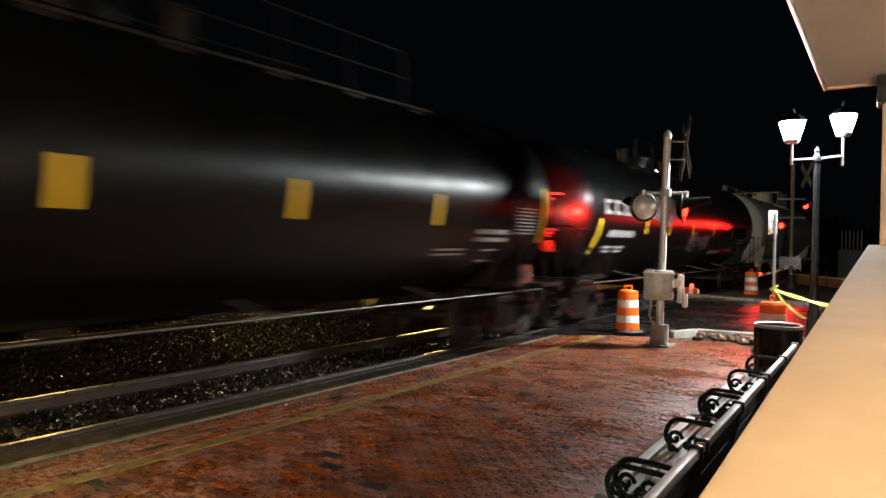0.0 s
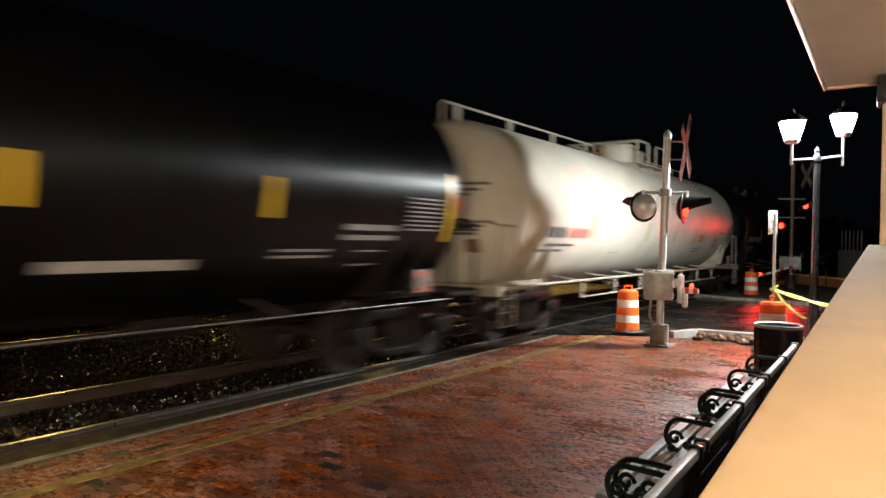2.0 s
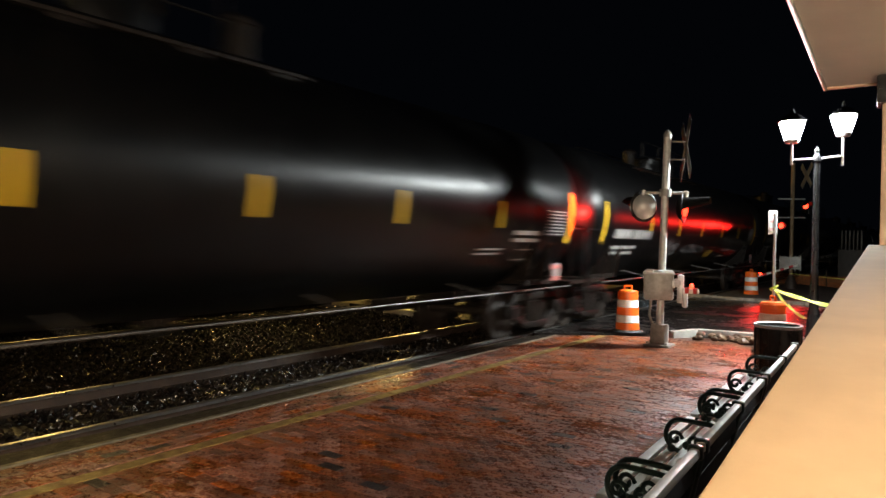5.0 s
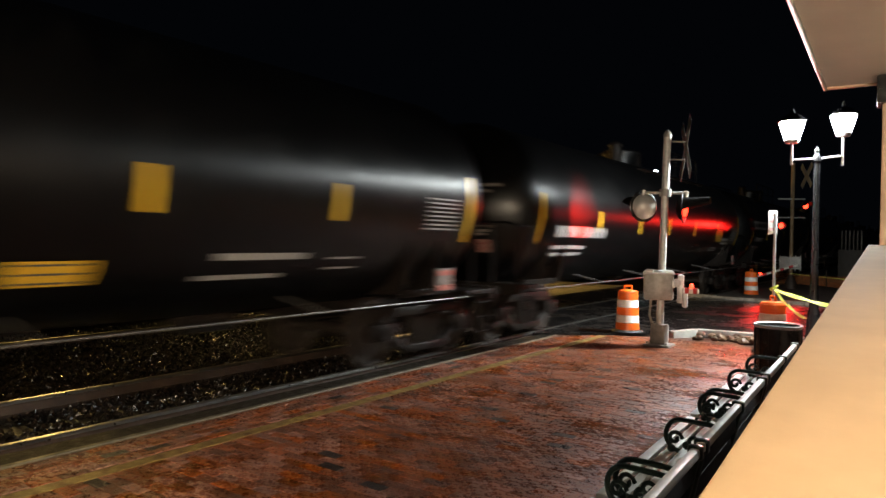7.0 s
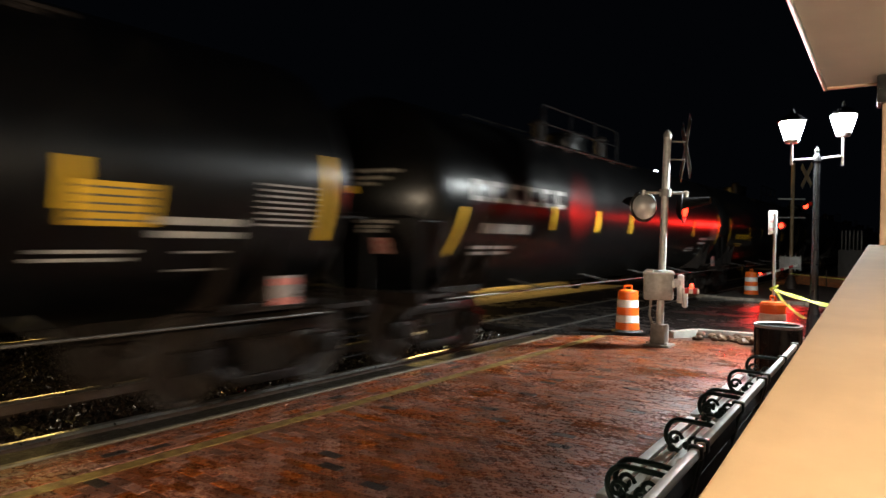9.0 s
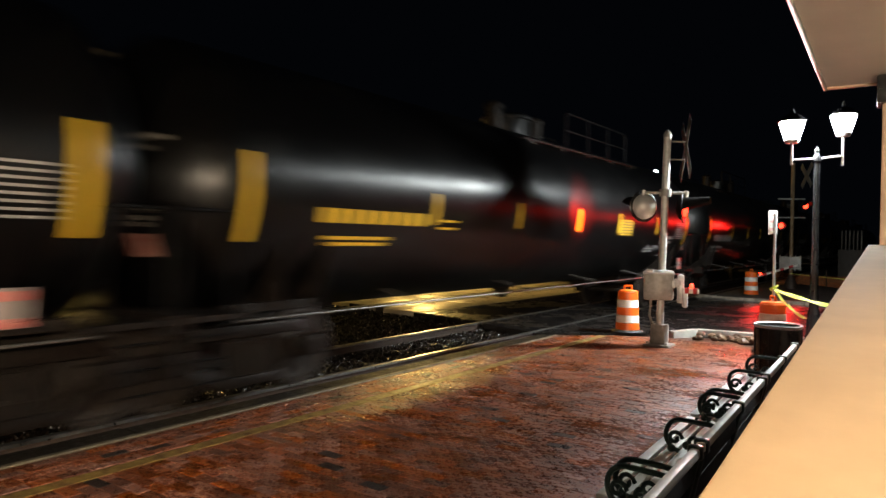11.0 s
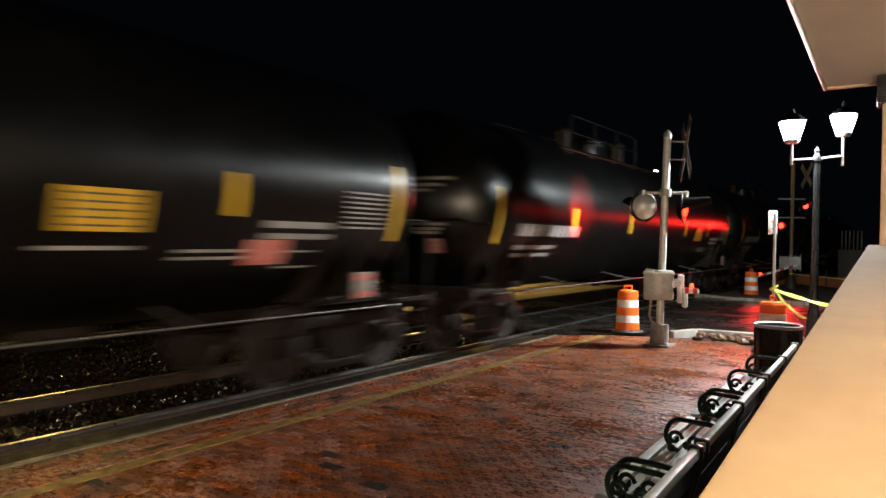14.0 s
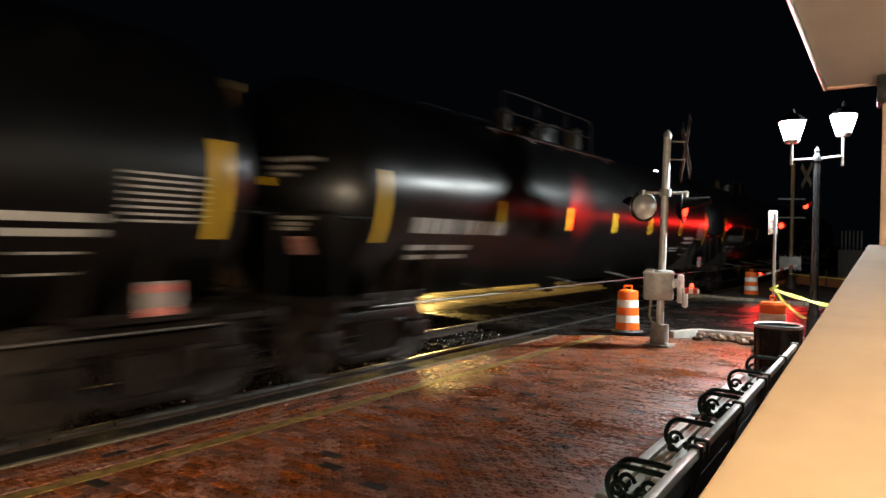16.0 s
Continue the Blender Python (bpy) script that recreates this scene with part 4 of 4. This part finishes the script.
def white_top_platform(s):
    bm = box(B(), s * 0.48, s * 0.96, -0.55, 2.3, 3.72, 3.76, 0.006)
    for y in (-0.42, 0.75, 1.85):
        vs = [(s * 0.86, 3.72), (s * 0.58, 3.72), (s * 0.58, 3.50), (s * 1.12, 3.12), (s * 1.14, 3.30)]
        f = [bm.verts.new((x, y - 0.05, z)) for x, z in vs]
        g = [bm.verts.new((x, y + 0.05, z)) for x, z in vs]
        bm.faces.new(f), bm.faces.new(g)
        for i in range(5):
            bm.faces.new((f[i], f[(i + 1) % 5], g[(i + 1) % 5], g[i]))
    return bm


def white_top_rail(s):
    x = s * 0.92
    return tube(B(), [(x, -0.52, 3.74), (x, -0.52, 4.24), (x, -0.44, 4.30), (x, 0.22, 4.30), (x, 0.32, 4.22), (x, 0.32, 3.74)], 0.03, 6)


def white_rear_rail(s):
    x = s * 0.92
    return tube(B(), [(x, 0.92, 3.74), (x, 0.92, 4.24), (x, 1.0, 4.29), (x, 1.62, 4.29), (x, 1.68, 4.24), (x, 1.68, 3.74)], 0.026, 6)


def cross_bar():
    return rod(B(), (-0.92, -0.50, 4.28), (0.92, -0.50, 4.28), 0.032, None, 8)


def white_manway():
    bm = B()
    lathe(bm, [(0.43, 3.70), (0.43, 4.24), (0.47, 4.25), (0.47, 4.31), (0.40, 4.36), (0.05, 4.39)], 22, "Z", Matrix.Translation((0, 0.45, 0)))
    return bm


def manway():
    bm = B()
    lathe(bm, [(0.45, 3.78), (0.45, 4.10), (0.50, 4.11), (0.50, 4.16), (0.42, 4.22), (0.05, 4.26)], 22, "Z", Matrix.Translation((0, 0.9, 0)))
    return bm


def valve():
    return lathe(B(), [(0.15, 3.78), (0.15, 4.22), (0.18, 4.23), (0.18, 4.27), (0.10, 4.34)], 14)


def outlet():
    bm = B()
    lathe(bm, [(0.07, 0.60), (0.12, 0.62), (0.12, 0.70), (0.20, 0.74), (0.24, 0.90)], 16)
    return bm


def brake_cylinder():
    bm = box(B(), -0.20, 0.20, 3.6, 4.3, 0.62, 0.92, 0.04)
    return bm


def side_pipe():
    bm = B()
    for s in (-1, 1):
        rod(bm, (s * 1.46, -7.4, 0.90), (s * 1.46, 7.4, 0.90), 0.013, None, 8)
        for y in (-4.5, -1.5, 1.5, 4.5):
            rod(bm, (s * 1.46, y, 0.90), (s * 0.75, y, 1.04), 0.016, None, 6)
    return bm


def front_handrail():
    bm = tube(B(), [(0.06, -7.72, 3.55), (0.06, -7.72, 4.04), (0.06, -7.62, 4.12), (0.06, -1.25, 4.12), (0.06, -1.15, 4.04), (0.06, -1.15, 3.78)], 0.024, 6)
    for y in (-7.25, -5.4, -3.5, -1.7):
        box(bm, 0.05, 0.07, y - 0.07, y + 0.07, 3.82, 4.12)
    return bm


def rear_handrail():
    bm = tube(B(), [(0.06, 2.35, 3.78), (0.06, 2.35, 4.06), (0.06, 2.45, 4.12), (0.06, 6.05, 4.12), (0.06, 6.15, 4.04), (0.06, 6.15, 3.78)], 0.024, 6)
    for y in (3.4, 5.2):
        box(bm, 0.05, 0.07, y - 0.07, y + 0.07, 3.82, 4.12)
    return bm


def white_sill():
    bm = B()
    for s in (-1, 1):
        rod(bm, (s * 1.48, -7.3, 0.98), (s * 1.48, 7.3, 0.98), 0.026, None, 8)
        rod(bm, (s * 1.48, -4.9, 0.66), (s * 1.48, 5.1, 0.66), 0.016, None, 8)
        for y in (-4.9, -3.2, -1.6, 0.0, 1.6, 3.2, 4.8):
            box(bm, s * 1.43, s * 1.46, y - 0.035, y + 0.035, 0.64, 1.0)
            rod(bm, (s * 1.46, y, 0.95), (s * 0.72, y, 1.04), 0.02, None, 6)
    return bm


def spray(wd, ht, z, seed):
    """An irregular cloud of spray-painted strokes on the curve of the tank."""
    bm = B()
    n, k = int(wd / 0.03), int(ht / 0.03)
    cells = {}

    def corner(i, j):
        if (i, j) not in cells:
            zz = z - ht / 2 + ht * j / k
            a = math.asin(max(-1, min(1, (zz - ZC) / RAD)))
            cells[i, j] = bm.verts.new(((RAD + 0.010) * math.cos(a), -wd / 2 + wd * i / n, ZC + (RAD + 0.010) * math.sin(a)))
        return cells[i, j]

    for i in range(n):
        for j in range(k):
            p = Vector((i * 0.03, j * 0.03, seed * 7.3))
            edge = math.hypot((i + 0.5) / n * 2 - 1, (j + 0.5) / k * 2 - 1)
            stroke = min(abs(noise.noise(p * 3.4)), abs(noise.noise(p * 5.5 + Vector((3, 1, 9)))))
            if edge + 0.5 * noise.noise(p * 2.3 + Vector((5, 5, 0))) < 0.92 and stroke < 0.10:
                bm.faces.new((corner(i, j), corner(i + 1, j), corner(i + 1, j + 1), corner(i, j + 1)))
    return bm


def tank_car(u, white=False, marks=(), label="", aft=False):
    car = thing("tank_car", label, "tank car", (TRACK, u, 0), "tank cars of the freight train")
    paint, under = (TANK_WHITE, UNDER_WHITE) if white else (TANK_BLACK, UNDER_BLACK)
    rails = UNDER_WHITE if white else RAILING_SHADE_BLACK
    w = "white_" if white else "black_"
    half = 7.2 if white else 7.46
    truck = 6.25 if white else 6.95
    part("tank", cached(w + "tank", lambda: tank_shape(half, 0.70), paint), paint, car)
    for s, nm in ((-1, "front"), (1, "rear")):
        part("end_platform", cached(w + nm + "_end_platform", lambda: end_platform(s), under, False), under, car)
        part("stub_sill", cached(nm + "_stub_sill", lambda: stub_sill(s), UNDER_BLACK, False), UNDER_BLACK, car)
        part("end_beam", cached(w + nm + "_end_beam", lambda: end_beam(s), under, False), under, car)
        for q, sd in ((-1, "far"), (1, "near")):
            part("saddle", cached(w + nm + sd + "_saddle", lambda: saddle(s, q), under, False), under, car)
        part("coupler", cached(nm + "_coupler", lambda: coupler(s), UNDER_BLACK), UNDER_BLACK, car)
        part("corner_rail", cached(w + nm + "_corner_rail", lambda: corner_rail(s), rails), rails, car)
        part("end_rail", cached(w + nm + "_end_rail", lambda: end_rail(s), rails), rails, car)
        for y in (7.62, 8.02):
            part("ladder_stile", cached(w + "stile", stile, rails), rails, car).location.y = s * y
        for z in (0.36, 0.58, 0.80):
            part("ladder_rung", cached(w + "rung", rung, rails), rails, car).location = (0, s * 7.82, z)
        o = part("truck_frame", cached("truck_frame", truck_frame, UNDER_BLACK), UNDER_BLACK, car)
        o.location = (0, s * truck, 0)
        for q in (-0.89, 0.89):
            o = part("wheelset", cached("wheelset", wheelset_shape, WHEEL_MAT), WHEEL_MAT, car)
            o.location = (0, s * truck + q, 0.457)
            WHEELS.append((o, s * truck + q, u))
    for s, nm in ((-1, "far"), (1, "near")):
        deck = (-0.9, 4.8) if aft else (-4.1, 1.3)
        hold = (0.92, 4.2) if aft else (-3.6, 0.15)
        style = w + nm + ("_aft" if aft else "_fore")
        part("top_platform", cached(style + "_top_platform", lambda: white_top_platform(s) if white else top_platform(s, *deck), under, False), under, car)
        part("top_railing", cached(style + "_top_railing", lambda: white_top_rail(s) if white else top_rail(s, *hold), rails), rails, car)
        if white:
            part("top_railing", cached(w + nm + "_rear_railing", lambda: white_rear_rail(s), rails), rails, car)
    for x, y in ((0.05, 1.25), (0.1, 1.95)) if white else ((0, 1.3), (0.2, -0.7)) if aft else ((0, -2.0), (0.2, 0.9)):
        part("valve", cached(w + "valve", valve, under), under, car).location = (x, y, 0)
    part("brake_cylinder", cached(w + "brake_cylinder", brake_cylinder, under), under, car)
    part("manway", cached(w + "manway", white_manway if white else manway, paint), paint, car).location.y = 0 if white else -0.75 if aft else -1.5
    part("bottom_outlet", cached(w + "outlet", outlet, under), under, car)
    if white:
        part("handrail", cached("front_handrail", front_handrail, under), under, car)
        part("handrail", cached("rear_handrail", rear_handrail, under), under, car)
        part("cross_bar", cached("cross_bar", cross_bar, under), under, car)
        part("side_rail", cached("white_side_rail", white_sill, under), under, car)
    else:
        part("side_pipe", cached("side_pipe", side_pipe, PIPE), PIPE, car, "bare steel air pipe")
    kinds = {"s": ("reflective_stripe", STRIPE), "d": ("reflective_stripe", STRIPE), "p": ("reflective_stripe", PALE_STRIPE), "w": ("marking", STENCIL_WHITE), "b": ("marking", STENCIL_BLACK), "y": ("warning_panel", PANEL_YELLOW), "k": ("panel_print", STENCIL_BLACK), "g": ("spray_paint", GRAFFITI), "r": ("placard", PLACARD_RED)}
    for kind, y, z, wd, ht in marks:
        nm, mat = kinds[kind]
        wd = 0.105 if kind in "sdp" and wd < 0.3 and ht > 0.3 else wd - 0.15 if wd > 0.5 and kind != "g" else wd
        key = "%s_%s_%d_%d_%d_%d" % (nm, kind, round(y * 100) if kind in "g" else 0, round(z * 100), round(wd * 100), round(ht * 100))
        if kind == "g":
            o = part(nm, cached(key, lambda: spray(wd, ht, z, y), mat), mat, car)
            o.location.y = y
            continue
        o = part(nm, cached(key, lambda: patch(-wd / 2, wd / 2, z - ht / 2, z + ht / 2, 0.015 if kind == "k" else 0.011 if kind in "yw" else 0.007, 0.22 if kind == "d" else 0.0), mat), mat, car)
        o.location.y = y
    ink = STENCIL_BLACK if white else DARK_STENCIL
    for x0, x1, z in ((0.34, 1.05, 2.66), (0.36, 0.90, 2.56), (0.4, 0.72, 2.48), (0.40, 0.95, 1.96), (0.42, 0.86, 1.89), (0.42, 0.80, 1.83)):
        part("marking", cached("%shead_%d" % (w, round(z * 100)), lambda: head_patch(x0, x1, z - 0.02, z + 0.025, half), ink), ink, car)
    part("reflective_stripe", cached(w + "head_stripe", lambda: head_patch(0.24, 0.38, 2.36, 2.46, half), STRIPE), STRIPE, car)
    part("placard", cached(w + "head_placard", lambda: head_patch(0.62, 0.86, 1.52, 1.74, half), DARK_PLACARD), DARK_PLACARD, car, "dark red placard")
    card = part("placard", cached("placard", lambda: box(B(), 1.49, 1.505, -0.15, 0.15, 1.03, 1.33, 0.003), PLACARD_WHITE), PLACARD_WHITE, car, "white and red placard")
    card.location.y = 6.75
    part("placard_bracket", cached("placard_bracket", lambda: rod(B(), (1.2, 0, 1.0), (1.485, 0, 1.12), 0.02, None, 6), under), under, card)
    for z in (1.07, 1.27):
        part("placard_band", cached("placard_band_%d" % round(z * 100), lambda: box(B(), 1.506, 1.509, -0.145, 0.145, z - 0.035, z + 0.035), PLACARD_RED), PLACARD_RED, card)
    CARS.append((car, u))
    return car


def text_bars(kind, y, z, n, wd, ht, gap):
    """A line of lettering as plain bars of its size."""
    return [(kind, y + i * (wd + gap), z, wd, ht) for i in range(n)]


def note_block(kind, y, z, n, wd, ht=0.022, step=0.055):
    return [(kind, y, z - i * step, wd, ht) for i in range(n)]


ENDS = [("s", -7.35, 2.12, 0.20, 0.88), ("s", 7.35, 2.16, 0.20, 0.92)]


LOW_ENDS = [("d", -7.25, 1.84, 0.20, 0.72), ("s", 7.35, 2.16, 0.20, 0.92)]


def squares(*ys):
    return ENDS + [("s", y, 2.13, 0.25, 0.41) for y in ys]


STRIPES = squares(-4.55, -2.1, 0.15, 2.4, 4.85)
NUMBERS = text_bars("w", -6.60, 1.91, 4, 0.19, 0.20, 0.06) + text_bars("w", -5.50, 1.91, 6, 0.15, 0.20, 0.05) + [("w", -5.95, 1.62, 1.6, 0.07), ("w", -5.95, 1.49, 1.5, 0.06)]
TAIL = note_block("w", 6.80, 2.25, 8, 0.85, 0.022, 0.057) + [("w", 5.80, 1.86, 1.05, 0.07), ("w", 5.80, 1.74, 1.05, 0.06), ("w", 4.80, 1.59, 0.9, 0.03), ("w", 4.78, 1.52, 0.9, 0.03), ("w", 5.88, 1.58, 0.62, 0.022), ("w", 5.88, 1.41, 0.62, 0.022)]
NAME = text_bars("w", -6.74, 2.58, 6, 0.36, 0.075, 0.18) + text_bars("w", -6.74, 2.34, 6, 0.36, 0.075, 0.18) + text_bars("w", -6.86, 2.46, 6, 0.12, 0.17, 0.42) + text_bars("w", -6.5, 1.91, 8, 0.14, 0.15, 0.045) + [("w", -6.1, 1.62, 1.4, 0.05), ("w", -6.1, 1.53, 1.3, 0.05)]


def panel(y, z=1.98, wd=0.85, ht=0.36, lines=5):
    """A yellow warning panel with its lines of small print as plain bars."""
    return [("y", y, z, wd, ht)] + [("k", y, z + ht * (0.36 - 0.72 * i / (lines - 1)), wd * 0.86, 0.018) for i in range(lines)]


BLACK_LABEL = "black tank car with yellow stripes and white stencils"
CARS = []
tank_car(3.15, aft=True, marks=squares(-0.6, 1.76, 4.29) + NUMBERS + TAIL, label=BLACK_LABEL)
tank_car(20.15, marks=LOW_ENDS + squares(-4.33, -2.55, -0.45, 1.83, 4.23)[2:] + NAME + TAIL + [("g", -2.9, 2.45, 1.7, 1.0), ("g", -0.07, 1.76, 1.25, 0.60), ("g", 1.13, 1.75, 1.05, 0.46), ("w", 2.8, 1.46, 1.45, 0.10)], label="black tank car with white name blocks and grey graffiti")
tank_car(37.0, True, marks=[("p", -7.02, 1.93, 0.22, 0.95), ("p", -4.5, 2.0, 0.26, 0.44), ("p", -1.2, 1.98, 0.26, 0.44), ("p", 0.98, 1.95, 0.26, 0.46), ("p", 2.82, 1.95, 0.26, 0.44), ("p", 4.99, 1.98, 0.26, 0.44), ("p", 7.02, 2.0, 0.16, 0.9)]
         + panel(3.56, 1.87, 0.66, 0.22, 4) + text_bars("b", -6.36, 1.89, 4, 0.15, 0.19, 0.05) + text_bars("b", -5.45, 1.89, 6, 0.10, 0.19, 0.04)
         + [("b", -5.75, 1.66, 1.4, 0.05), ("b", -6.1, 1.56, 1.2, 0.045), ("b", 3.45, 1.58, 0.8, 0.03), ("b", 3.35, 1.50, 0.55, 0.03), ("r", 5.33, 1.86, 0.34, 0.12), ("r", 5.30, 1.67, 0.38, 0.13), ("b", 5.75, 2.06, 0.6, 0.03), ("b", 0.95, 2.74, 0.62, 0.03), ("b", 0.95, 2.67, 0.62, 0.025), ("b", 0.95, 2.60, 0.5, 0.02), ("b", -3.75, 2.06, 0.3, 0.02), ("b", -3.75, 1.96, 0.3, 0.02), ("w", -3.0, 1.5, 0.5, 0.02)]
         + note_block("b", 6.72, 2.24, 8, 0.70, 0.016, 0.056), label="grimy white tank car with black stencils and long handrails")
tank_car(53.75, marks=STRIPES + NUMBERS + TAIL, label=BLACK_LABEL)
tank_car(70.15, marks=squares(-4.5, -2.22, 0.02, 2.4, 4.7) + NUMBERS + note_block("w", 6.70, 2.27, 8, 0.85, 0.022, 0.057) + [("w", 3.8, 1.53, 1.28, 0.07), ("w", 3.6, 1.32, 1.15, 0.05), ("w", 5.0, 1.50, 0.6, 0.025), ("w", 5.0, 1.38, 0.6, 0.025), ("g", -2.65, 1.60, 1.6, 0.5), ("g", -0.25, 1.57, 2.6, 0.26)] + panel(1.7, 1.41, 0.8, 0.21, 3), label="black tank car with yellow panels and faint graffiti")
tank_car(87.10, aft=True, marks=squares(-4.8, -2.4, -0.25, 2.1, 4.6) + NUMBERS + TAIL + panel(4.95), label="black tank car with a yellow warning panel")
tank_car(104.25, marks=LOW_ENDS + squares(-4.25, -2.25, -0.4, 2.0, 4.6)[2:] + NAME + TAIL, label="black tank car with a row of white name blocks")
tank_car(120.55, aft=True, marks=squares(-4.27, -1.97, 0.36, 2.43, 4.89) + TAIL + text_bars("s", -6.3, 1.98, 9, 0.16, 0.16, 0.06) + [("s", -5.7, 1.73, 1.3, 0.04), ("s", -5.7, 1.66, 1.2, 0.04), ("s", -3.95, 1.98, 0.4, 0.03), ("s", -3.95, 1.88, 0.4, 0.03)] + panel(2.85, 2.05, 0.9, 0.33) + [("g", 5.05, 1.60, 1.2, 0.20)], label="black tank car with yellow lettering blocks")
tank_car(137.80, marks=squares(-4.4, -2.0, 0.24, 2.58, 4.93) + NUMBERS + TAIL + panel(3.67, 1.93, 0.82, 0.35) + [("w", 3.6, 1.62, 0.9, 0.035), ("r", 5.45, 1.57, 0.50, 0.26)], label="black tank car with a yellow warning panel")
tank_car(155.00, marks=squares(-4.6, -1.65, 0.65, 2.6, 4.9) + NUMBERS + TAIL + panel(3.93), label="black tank car with a yellow warning panel")
tank_car(172.05, marks=STRIPES + NUMBERS + TAIL, label=BLACK_LABEL)
tank_car(189.10, marks=STRIPES + NUMBERS + TAIL, label=BLACK_LABEL)
tank_car(206.20, marks=STRIPES + NUMBERS + TAIL, label=BLACK_LABEL)


def motions():
    """The train rolls by at a steady pace; its wheels turn while they pass the platform."""
    for car, u in CARS:
        walk(car, [(t, pose(TRACK, u - SPEED * t, 0)) for t in (0.0, 8.0, 16.0)])
    step = 1 / 15
    for ob, y, u in WHEELS:
        t0 = max(0.0, min(16.0, (u + y - 24.0) / SPEED))
        t1 = max(0.0, min(16.0, (u + y + 1.0) / SPEED))
        k0, k1 = round(t0 / step), round(t1 / step)
        times = [k * step for k in range(k0, k1 + 1)]
        if k0 > 0:
            times = [0.0] + times
        if k1 < 240:
            times.append(16.0)
        rows = []
        for t in times:
            turn = (max(t0, min(t, t1)) - t0) * SPEED / 0.457
            rows.append((t, pose(0, y, 0.457, math.degrees(turn), 0, 0)))
        walk(ob, rows)


motions()
